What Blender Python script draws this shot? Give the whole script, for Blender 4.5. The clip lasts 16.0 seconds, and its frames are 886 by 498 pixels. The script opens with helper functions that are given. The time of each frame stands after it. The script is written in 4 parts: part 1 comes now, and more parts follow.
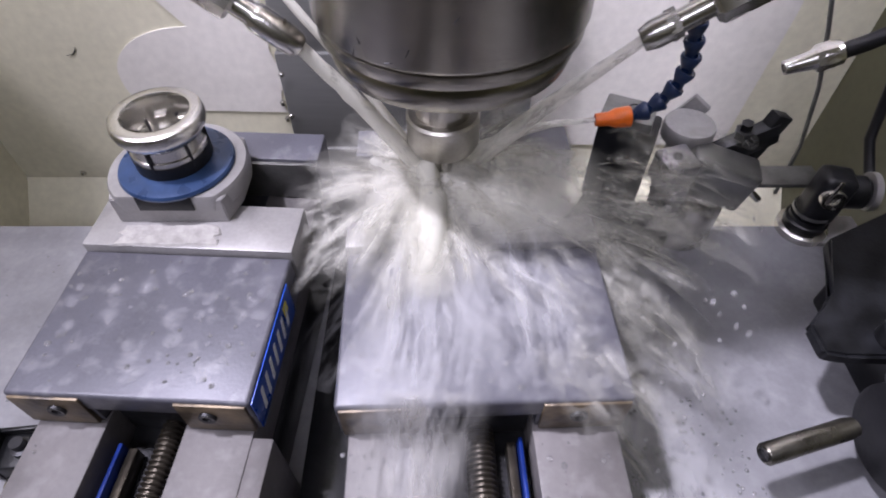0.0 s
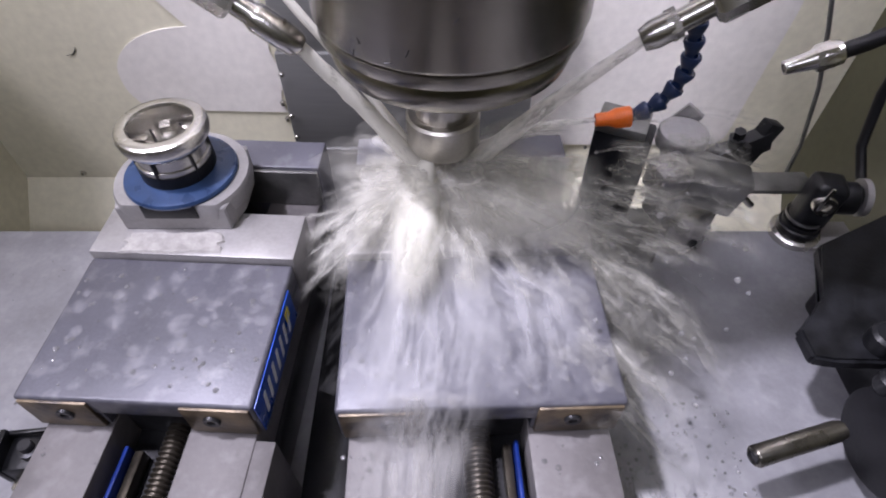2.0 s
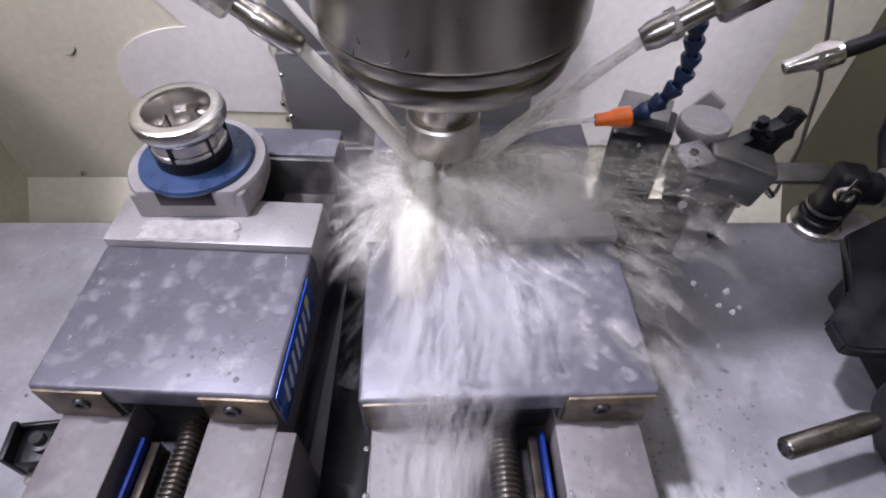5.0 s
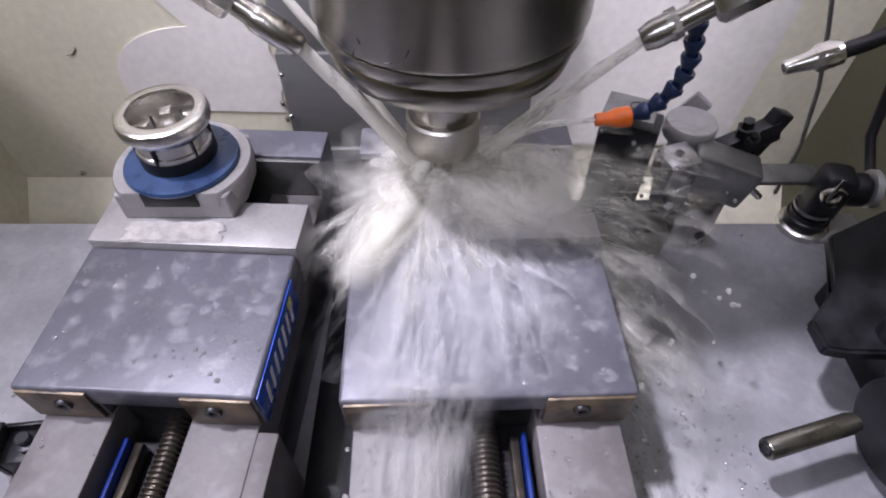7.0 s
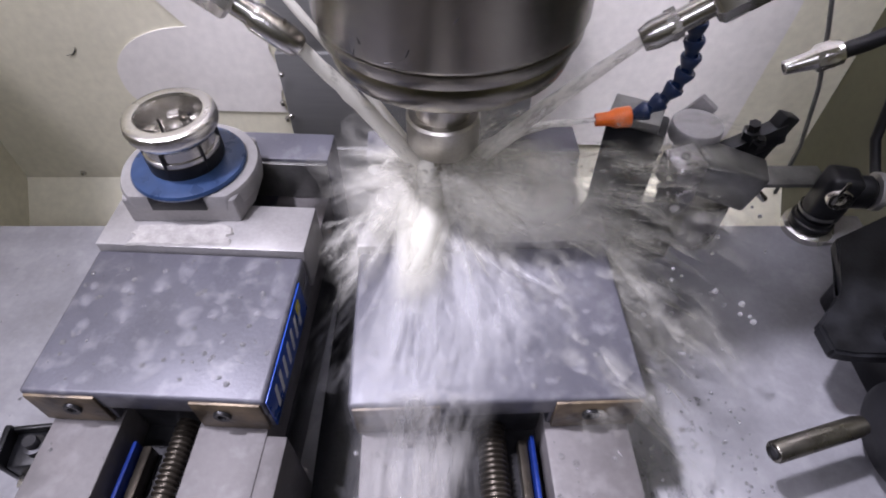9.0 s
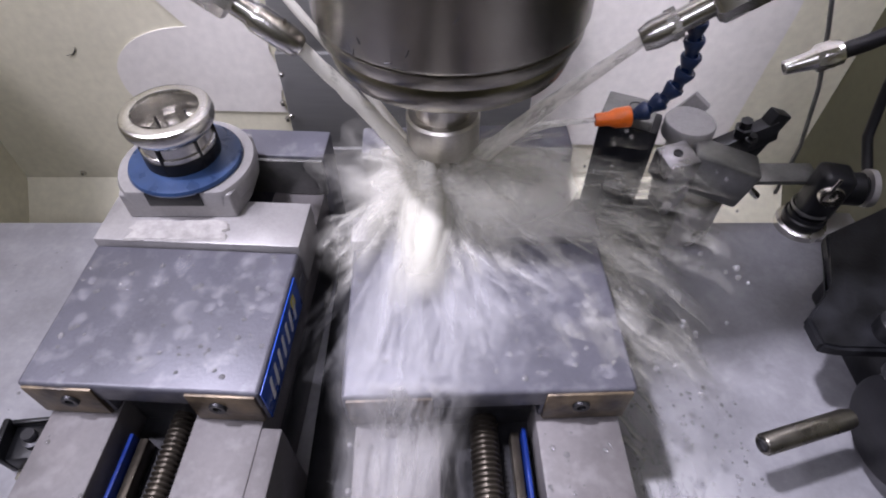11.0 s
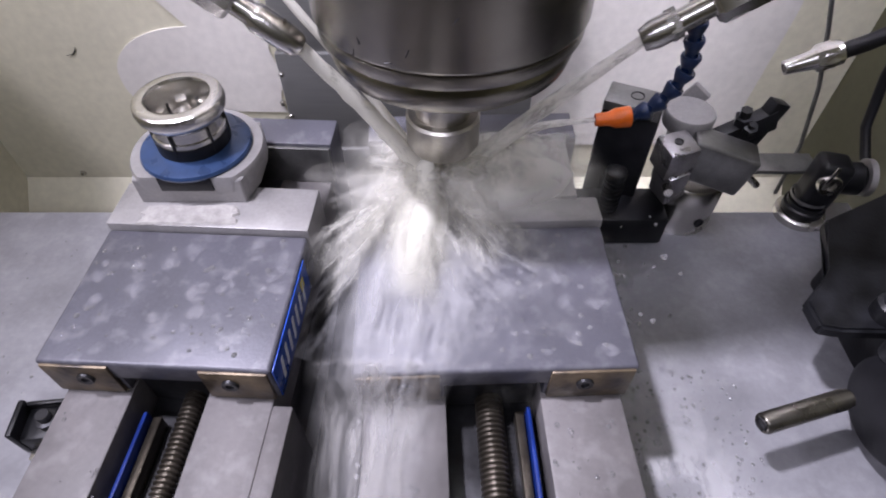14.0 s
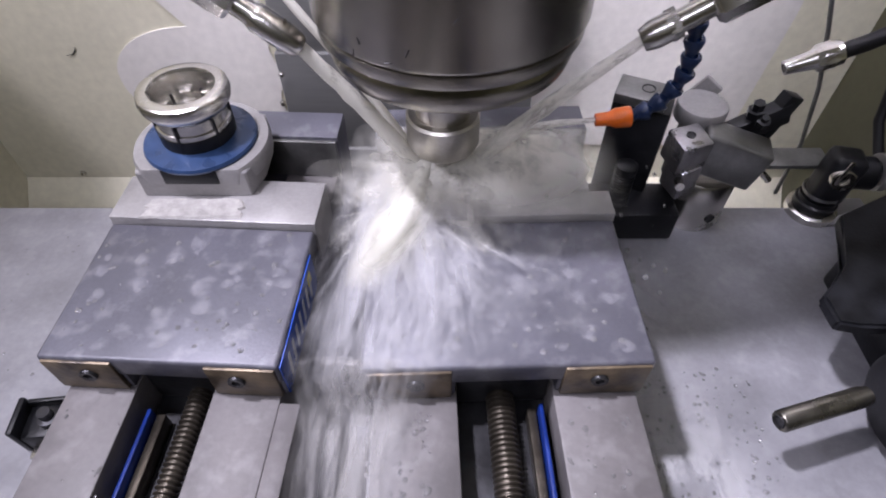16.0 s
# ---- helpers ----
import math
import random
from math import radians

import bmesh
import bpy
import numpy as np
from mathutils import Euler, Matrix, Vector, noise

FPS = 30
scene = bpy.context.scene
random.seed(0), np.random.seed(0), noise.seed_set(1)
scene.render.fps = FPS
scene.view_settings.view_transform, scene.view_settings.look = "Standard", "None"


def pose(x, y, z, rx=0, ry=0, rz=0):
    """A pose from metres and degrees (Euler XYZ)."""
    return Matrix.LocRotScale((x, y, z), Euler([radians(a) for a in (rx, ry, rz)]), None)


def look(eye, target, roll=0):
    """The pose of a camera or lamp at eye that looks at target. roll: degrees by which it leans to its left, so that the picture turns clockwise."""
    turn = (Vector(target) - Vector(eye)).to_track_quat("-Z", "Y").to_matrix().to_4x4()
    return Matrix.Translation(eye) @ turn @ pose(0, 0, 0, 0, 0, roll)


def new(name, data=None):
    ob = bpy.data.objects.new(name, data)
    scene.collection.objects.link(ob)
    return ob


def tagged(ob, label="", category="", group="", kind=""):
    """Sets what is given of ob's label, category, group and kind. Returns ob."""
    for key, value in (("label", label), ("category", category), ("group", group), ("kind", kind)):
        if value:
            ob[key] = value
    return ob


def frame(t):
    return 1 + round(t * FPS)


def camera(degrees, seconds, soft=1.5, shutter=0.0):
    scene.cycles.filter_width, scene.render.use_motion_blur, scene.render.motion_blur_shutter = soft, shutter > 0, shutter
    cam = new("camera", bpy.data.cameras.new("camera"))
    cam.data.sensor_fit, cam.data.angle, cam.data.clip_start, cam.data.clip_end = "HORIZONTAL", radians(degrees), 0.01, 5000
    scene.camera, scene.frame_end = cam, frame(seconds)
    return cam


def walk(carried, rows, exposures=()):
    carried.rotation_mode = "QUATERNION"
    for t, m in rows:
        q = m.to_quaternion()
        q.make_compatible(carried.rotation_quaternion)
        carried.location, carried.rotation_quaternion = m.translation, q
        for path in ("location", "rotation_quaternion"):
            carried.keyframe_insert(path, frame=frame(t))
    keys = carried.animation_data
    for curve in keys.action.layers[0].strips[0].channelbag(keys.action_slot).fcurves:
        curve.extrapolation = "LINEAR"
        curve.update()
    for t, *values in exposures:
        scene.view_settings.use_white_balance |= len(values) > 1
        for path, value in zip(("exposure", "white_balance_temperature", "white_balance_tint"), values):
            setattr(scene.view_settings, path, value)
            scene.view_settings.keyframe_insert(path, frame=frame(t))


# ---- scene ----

# ---------------------------------------------------------------- camera
CAM_Z, TILT = 0.255, 49.5
cam = camera(75.8, 16.0, soft=1.9, shutter=0.5)
CAM_POSE = pose(0, 0, CAM_Z, 90 - TILT, 0, 0)
walk(cam, [(0.0, CAM_POSE), (16.0, CAM_POSE)])

# ---------------------------------------------------------------- light
world = bpy.data.worlds.new("world")
world.use_nodes = True
world.node_tree.nodes["Background"].inputs[0].default_value = (0.75, 0.85, 1.0, 1)
world.node_tree.nodes["Background"].inputs[1].default_value = 0.03
scene.world = world
scene.view_settings.exposure = 0.0
scene.cycles.transparent_max_bounces = 32


def area_lamp(name, eye, target, sx, sy, power, colour, spread=180):
    data = bpy.data.lights.new(name, "AREA")
    data.shape, data.size, data.size_y, data.energy, data.color = "RECTANGLE", sx, sy, power, colour
    data.spread = radians(spread)
    ob = new(name, data)
    ob.matrix_world = look(eye, target)
    return ob


# a small work lamp, a long strip on the left side; fill added over the door and under the roof
WORK_LAMP = ((-0.31, 0.19, 0.86), (0.24, 0.20, -0.1))
LEFT_LAMP = ((-0.70, 0.03, 0.80), (0.02, 0.27, 0.0))
DOOR_FILL = ((-0.26, -0.44, 0.70), (-0.26, 0.50, 0.0))
WALL_FILL = ((0.12, 0.22, 1.10), (0.12, 0.50, 0.40))
area_lamp("work_lamp_light", *WORK_LAMP, 0.045, 0.045, 3.0, (0.88, 0.84, 1.0), 75)
area_lamp("left_lamp_light", *LEFT_LAMP, 0.36, 0.10, 4.2, (0.87, 0.83, 1.0), 130)
# broad fill added behind the camera to lift the whole view
area_lamp("door_lamp_light", *DOOR_FILL, 0.80, 0.12, 3.3, (0.84, 0.82, 1.0))
# narrow beam added only to brighten the rear wall
area_lamp("roof_lamp_light", *WALL_FILL, 0.60, 0.12, 2.4, (0.84, 0.81, 1.0), 42)


# ---------------------------------------------------------------- materials
def mat(name, col, rough=0.5, metal=0.0, vary=0.12, scale=40.0, bump=0.0, fine=400.0, second=None, spots=0.0,
        stretch=(1, 1, 1), coat=0.0, rvary=0.15):
    """A surface with broad stains, fine grain and relief."""
    m = bpy.data.materials.new(name)
    m.use_nodes = True
    nt = m.node_tree
    bs = nt.nodes["Principled BSDF"]
    co = nt.nodes.new("ShaderNodeTexCoord")
    mp = nt.nodes.new("ShaderNodeMapping")
    mp.inputs["Scale"].default_value = stretch
    nt.links.new(co.outputs["Object"], mp.inputs[0])
    n1 = nt.nodes.new("ShaderNodeTexNoise")
    n1.inputs["Scale"].default_value, n1.inputs["Detail"].default_value = scale, 6
    n2 = nt.nodes.new("ShaderNodeTexNoise")
    n2.inputs["Scale"].default_value, n2.inputs["Detail"].default_value = fine, 3
    nt.links.new(mp.outputs[0], n1.inputs["Vector"])
    nt.links.new(mp.outputs[0], n2.inputs["Vector"])
    ramp = nt.nodes.new("ShaderNodeValToRGB")
    lo = tuple(c * (1 - vary * 2) for c in col)
    hi = second or tuple(min(1, c * (1 + vary)) for c in col)
    ramp.color_ramp.elements[0].color, ramp.color_ramp.elements[1].color = (*lo, 1), (*hi, 1)
    ramp.color_ramp.elements[0].position, ramp.color_ramp.elements[1].position = 0.32, 0.68
    nt.links.new(n1.outputs["Fac"], ramp.inputs[0])
    mix = nt.nodes.new("ShaderNodeMix")
    mix.data_type, mix.blend_type = "RGBA", "MULTIPLY"
    mix.inputs[0].default_value = 0.25
    nt.links.new(ramp.outputs[0], mix.inputs[6])
    nt.links.new(n2.outputs["Fac"], mix.inputs[7])
    out = mix.outputs[2]
    if spots:
        # dried milky smears with soft edges
        n3 = nt.nodes.new("ShaderNodeTexNoise")
        n3.inputs["Scale"].default_value, n3.inputs["Detail"].default_value, n3.inputs["Roughness"].default_value = 85, 3, 0.5
        nt.links.new(mp.outputs[0], n3.inputs["Vector"])
        r3 = nt.nodes.new("ShaderNodeMapRange")
        r3.inputs["From Min"].default_value, r3.inputs["From Max"].default_value = 0.52, 0.70
        r3.inputs["To Max"].default_value = spots
        nt.links.new(n3.outputs["Fac"], r3.inputs["Value"])
        mx = nt.nodes.new("ShaderNodeMix")
        mx.data_type = "RGBA"
        mx.inputs[7].default_value = (0.66, 0.65, 0.67, 1)
        nt.links.new(r3.outputs[0], mx.inputs[0])
        nt.links.new(out, mx.inputs[6])
        out = mx.outputs[2]
    nt.links.new(out, bs.inputs["Base Color"])
    bs.inputs["Metallic"].default_value = metal
    rr = nt.nodes.new("ShaderNodeMapRange")
    rr.inputs["To Min"].default_value, rr.inputs["To Max"].default_value = max(0.03, rough - rvary), min(1, rough + rvary)
    nt.links.new(n1.outputs["Fac"], rr.inputs["Value"])
    nt.links.new(rr.outputs[0], bs.inputs["Roughness"])
    bs.inputs["Coat Weight"].default_value = coat
    bs.inputs["Coat Roughness"].default_value = 0.08
    if bump:
        b = nt.nodes.new("ShaderNodeBump")
        b.inputs["Strength"].default_value, b.inputs["Distance"].default_value = bump, 0.001
        nt.links.new(n2.outputs["Fac"], b.inputs["Height"])
        nt.links.new(b.outputs[0], bs.inputs["Normal"])
    return m


M_WALL = mat("cream_paint", (0.74, 0.71, 0.55), 0.42, 0, 0.05, 9, 0.05, 120)
# paler wall colour for the painted glare and the lightened wall area
M_WALLW = mat("white_paint", (0.78, 0.75, 0.70), 0.35, 0, 0.04, 8, 0.04, 120)
M_OLIVE = mat("olive_paint", (0.125, 0.122, 0.072), 0.4, 0, 0.08, 9, 0.05, 120)
M_TABLE = mat("wet_table_steel", (0.33, 0.33, 0.355), 0.40, 0.15, 0.10, 22, 0.12, 260, coat=0.15, spots=0.10)
M_JAW = mat("wet_ground_steel", (0.115, 0.115, 0.140), 0.42, 0.25, 0.10, 24, 0.10, 500, spots=0.10, rvary=0.1)
M_RAIL = mat("vise_bed_iron", (0.150, 0.140, 0.142), 0.55, 0.12, 0.14, 30, 0.12, 320, spots=0.07)
M_FACE = mat("bronzed_jaw_face", (0.085, 0.065, 0.055), 0.4, 0.4, 0.3, 70, 0.3, 300, second=(0.24, 0.185, 0.12))
M_DARK = mat("dark_oiled_steel", (0.06, 0.06, 0.065), 0.35, 0.6, 0.3, 40, 0.2, 300)
M_BLACK = mat("black_oxide", (0.012, 0.0125, 0.015), 0.38, 0.0, 0.3, 60, 0.15, 350)
M_STEEL = mat("bright_steel", (0.68, 0.66, 0.62), 0.26, 1.0, 0.08, 30, 0.05, 500, rvary=0.07)
M_SPIN = mat("spindle_steel", (0.33, 0.31, 0.265), 0.23, 1.0, 0.06, 14, 0.10, 700, stretch=(0.15, 0.15, 3), rvary=0.06)
M_TOOL = mat("holder_steel", (0.42, 0.40, 0.36), 0.3, 1.0, 0.08, 30, 0.05, 500, rvary=0.05)
M_GREY = mat("grey_machined_block", (0.22, 0.22, 0.215), 0.34, 0.7, 0.15, 50, 0.12, 350)
M_ALU = mat("pale_aluminium", (0.34, 0.33, 0.33), 0.42, 0.4, 0.08, 40, 0.1, 400)
M_BLUEP = mat("blue_anodised", (0.028, 0.060, 0.15), 0.3, 0.2, 0.15, 60, 0.05, 300)
M_BLUEH = mat("blue_plastic", (0.010, 0.026, 0.085), 0.3, 0, 0.15, 60, 0.05, 300)
M_ORANGE = mat("orange_plastic", (0.85, 0.16, 0.01), 0.35, 0, 0.08, 60, 0.04, 300)
M_LABEL = mat("blue_label", (0.007, 0.06, 0.38), 0.3, 0, 0.1, 60, 0.02, 300)
M_STRIP = mat("dark_blue_paint", (0.006, 0.030, 0.22), 0.35, 0, 0.2, 60, 0.05, 300)
M_LABW = mat("white_label_print", (0.8, 0.82, 0.85), 0.35, 0, 0.04, 60)
M_LABY = mat("yellow_label_print", (0.75, 0.65, 0.03), 0.35, 0, 0.04, 60)
M_RUBBER = mat("black_rubber", (0.009, 0.009, 0.011), 0.5, 0, 0.2, 80, 0.1, 300)
M_COLUMN = mat("way_cover_steel", (0.23, 0.23, 0.225), 0.40, 0.4, 0.12, 12, 0.05, 260, stretch=(0.1, 1, 1))
M_THREAD = mat("oily_thread_steel", (0.12, 0.105, 0.085), 0.35, 0.8, 0.2, 60, 0.1, 300)


# turned steel: reflections stretch along the axis
for m in (M_SPIN, M_TOOL):
    bs = m.node_tree.nodes["Principled BSDF"]
    tan = m.node_tree.nodes.new("ShaderNodeTangent")
    tan.direction_type, tan.axis = "RADIAL", "Z"
    m.node_tree.links.new(tan.outputs[0], bs.inputs["Tangent"])
    bs.inputs["Anisotropic"].default_value = 0.65

for m in (M_BLACK, M_RUBBER, M_DARK):
    m.node_tree.nodes["Principled BSDF"].inputs["Specular IOR Level"].default_value = 0.28


# ---------------------------------------------------------------- mesh helpers
def box(bm, x0, x1, y0, y1, z0, z1, bev=0.0, seg=2):
    vs = [bm.verts.new((x, y, z)) for x in (x0, x1) for y in (y0, y1) for z in (z0, z1)]
    fs = [bm.faces.new([vs[i] for i in f]) for f in
          ((0, 1, 3, 2), (4, 6, 7, 5), (0, 4, 5, 1), (2, 3, 7, 6), (0, 2, 6, 4), (1, 5, 7, 3))]
    if bev:
        es = list({e for f in fs for e in f.edges})
        bmesh.ops.bevel(bm, geom=es, offset=bev, segments=seg, affect="EDGES", profile=0.5)
    return bm


def lathe(bm, profile, seg=48, at=(0, 0, 0), closed=False):
    """Turns (radius, height) pairs about z."""
    rings = []
    for r, z in profile:
        if r < 1e-6:
            rings.append([bm.verts.new((at[0], at[1], at[2] + z))])
        else:
            rings.append([bm.verts.new((at[0] + r * math.cos(2 * math.pi * i / seg), at[1] + r * math.sin(2 * math.pi * i / seg),
                                        at[2] + z)) for i in range(seg)])
    pairs = list(zip(rings, rings[1:])) + ([(rings[-1], rings[0])] if closed else [])
    for a, b in pairs:
        for i in range(seg):
            j = (i + 1) % seg
            q = [a[i % len(a)], a[j % len(a)], b[j % len(b)], b[i % len(b)]]
            q = list(dict.fromkeys(q))
            if len(q) > 2:
                bm.faces.new(q)
    return bm


def tube(bm, pts, radii, seg=14, cap=True):
    """A round bar along points, with a radius at each."""
    pts = [Vector(p) for p in pts]
    rings, side = [], None
    for i, p in enumerate(pts):
        d = (pts[min(i + 1, len(pts) - 1)] - pts[max(i - 1, 0)]).normalized()
        if side is None:
            side = d.orthogonal().normalized()
        side = (side - d * side.dot(d)).normalized()
        up = d.cross(side)
        rings.append([bm.verts.new(p + radii[i] * (math.cos(2 * math.pi * k / seg) * side + math.sin(2 * math.pi * k / seg) * up))
                      for k in range(seg)])
    for a, b in zip(rings, rings[1:]):
        for k in range(seg):
            bm.faces.new((a[k], a[(k + 1) % seg], b[(k + 1) % seg], b[k]))
    if cap:
        bm.faces.new(rings[0][::-1])
        bm.faces.new(rings[-1])
    return bm


def mesh_of(name, bm, material, angle=40):
    bmesh.ops.recalc_face_normals(bm, faces=bm.faces)
    for f in bm.faces:
        f.smooth = True
    for e in bm.edges:
        e.smooth = len(e.link_faces) != 2 or e.calc_face_angle(0) < radians(angle)
    me = bpy.data.meshes.new(name)
    bm.to_mesh(me)
    bm.free()
    me.materials.append(material)
    return me


def part(name, bm, material, parent, label="", m=None):
    ob = new(name, mesh_of(name, bm, material))
    ob.parent = parent
    if m is not None:
        ob.matrix_basis = m
    return tagged(ob, label) if label else ob


def thing(name, label, category, m=None, group="", kind=""):
    ob = new(name)
    ob.empty_display_size = 0.02
    if m is not None:
        ob.matrix_basis = m
    return tagged(ob, label, category, group, kind)


def solid(name, bm, material, label, category, m=None, kind="", group=""):
    ob = new(name, mesh_of(name, bm, material))
    if m is not None:
        ob.matrix_basis = m
    return tagged(ob, label, category, group, kind)


def B(*a, **k):
    return box(bmesh.new(), *a, **k)


def L(profile, seg=48, at=(0, 0, 0), closed=False):
    return lathe(bmesh.new(), profile, seg, at, closed)


def tilt_to(p, q):
    """The pose at p whose z axis points at q."""
    p, q = Vector(p), Vector(q)
    return Matrix.Translation(p) @ (q - p).to_track_quat("Z", "Y").to_matrix().to_4x4()


ON_TABLE = []          # all that the machine table carries


def carried(ob):
    ON_TABLE.append(ob)
    return ob


# ---------------------------------------------------------------- enclosure
TZ = -0.11             # table top
solid("wall_north", B(-1.05, 0.60, 0.50, 0.53, -0.20, 1.2), M_WALL, "cream painted sheet steel rear wall of the enclosure", "wall", kind="structure")
solid("wall_west", B(-0.52, -0.49, -0.55, 0.50, -0.45, 0.12), M_WALL, "cream painted sheet steel side wall", "wall", kind="structure")
solid("wall_west_upper", B(-1.05, -1.02, -0.55, 0.50, 0.10, 1.2), M_WALL, "cream painted upper side wall", "wall", kind="structure")
solid("trim_shelf", B(-1.02, -0.52, -0.55, 0.50, 0.08, 0.12), M_WALL, "cream painted side shelf of the enclosure", "trim", kind="structure")
solid("wall_east", B(0.40, 0.43, -0.55, 0.50, -0.45, 1.2), M_OLIVE, "olive grey painted side wall of the enclosure", "wall", kind="structure")
# unseen front wall, kept dark so that the spindle mirrors a dark front
solid("wall_south", B(-1.05, 0.60, -0.58, -0.55, -0.45, 1.2), M_OLIVE, "unseen olive grey front wall, dark for the spindle's reflection", "wall", kind="structure")
solid("ceiling", B(-1.05, 0.60, -0.58, 0.53, 1.2, 1.23), M_WALL, "cream painted enclosure roof", "ceiling", kind="structure")
solid("floor", B(-0.55, 0.60, -0.58, 0.53, -0.48, -0.45), M_DARK, "wet steel chip tray under the table", "floor", kind="structure")
bm = bmesh.new()
vs = [bm.verts.new(p) for p in ((-0.49, 0.50, -0.20), (0.43, 0.50, -0.20), (0.43, 0.40, -0.30), (-0.49, 0.40, -0.30),
                                (-0.49, 0.50, -0.23), (0.43, 0.50, -0.23), (0.43, 0.40, -0.33), (-0.49, 0.40, -0.33))]
for f in ((0, 1, 2, 3), (7, 6, 5, 4), (0, 4, 5, 1), (3, 2, 6, 7), (0, 3, 7, 4), (1, 5, 6, 2)):
    bm.faces.new([vs[i] for i in f])
solid("trim_ledge", bm, M_WALL, "cream sloping apron under the rear wall", "trim", kind="structure")

# ---------------------------------------------------------------- column and way cover behind the spindle
column = thing("way_cover", "dark grey telescopic steel way cover behind the spindle", "way cover")
for i, z in enumerate((-0.36, -0.12, -0.02, 0.08, 0.18, 0.30)):
    part("cover_plate", B(-0.150 + 0.002 * i, 0.085 - 0.002 * i, 0.448 + 0.004 * i, 0.47 + 0.004 * i, z, z + (0.245 if i == 0 else 0.108), 0.002), M_COLUMN, column)

# ---------------------------------------------------------------- spindle
SX, SY, SZ = 0.004, 0.276, 0.096
spindle = thing("spindle", "polished steel spindle nose with chips stuck to it", "spindle", pose(SX, SY, SZ))
part("body", L([(0.0, 0.0265), (0.0668, 0.0250), (0.0678, 0.0258), (0.0684, 0.0275), (0.0684, 0.40), (0.0, 0.40)], 96), M_SPIN, spindle)
part("nose_ring", L([(0.030, 0.006), (0.046, 0.004), (0.050, 0.0), (0.0580, 0.0), (0.0615, 0.0025), (0.0632, 0.0080), (0.0634, 0.0150), (0.0630, 0.0156), (0.0630, 0.0164), (0.0662, 0.0172), (0.0668, 0.0180), (0.0668, 0.0238), (0.0660, 0.0244), (0.0, 0.0244)], 96), M_SPIN, spindle)
tool = thing("tool_holder", "bright steel collet chuck with an end mill", "tool holder", pose(0.0, SY, 0.102))
part("shank", L([(0.0, 0.004), (0.0188, 0.004), (0.0188, -0.034), (0.0160, -0.036), (0.0160, -0.050), (0.0, -0.050)], 64), M_TOOL, tool)
part("collet_nut", L([(0.0, -0.0465), (0.0205, -0.0465), (0.0218, -0.048), (0.0218, -0.066), (0.0200, -0.0695), (0.010, -0.070), (0.0, -0.070)], 64), M_TOOL, tool)
part("end_mill", L([(0.0, -0.065), (0.006, -0.065), (0.006, -0.112), (0.0, -0.112)], 24), M_STEEL, tool)


# ---------------------------------------------------------------- machine table
table = carried(thing("machine_table", "wet grey cast iron machine table", "machine table"))
part("slab", B(-0.46, 0.375, -0.10, 0.362, TZ - 0.06, TZ, 0.003), M_TABLE, table)
# black strip on the table stands in for the deep shade between the vises
part("gap_strip", B(-0.0770, -0.0480, -0.098, 0.355, TZ, TZ + 0.004, 0.001), M_BLACK, table, "black strip painting the shade between the vises")


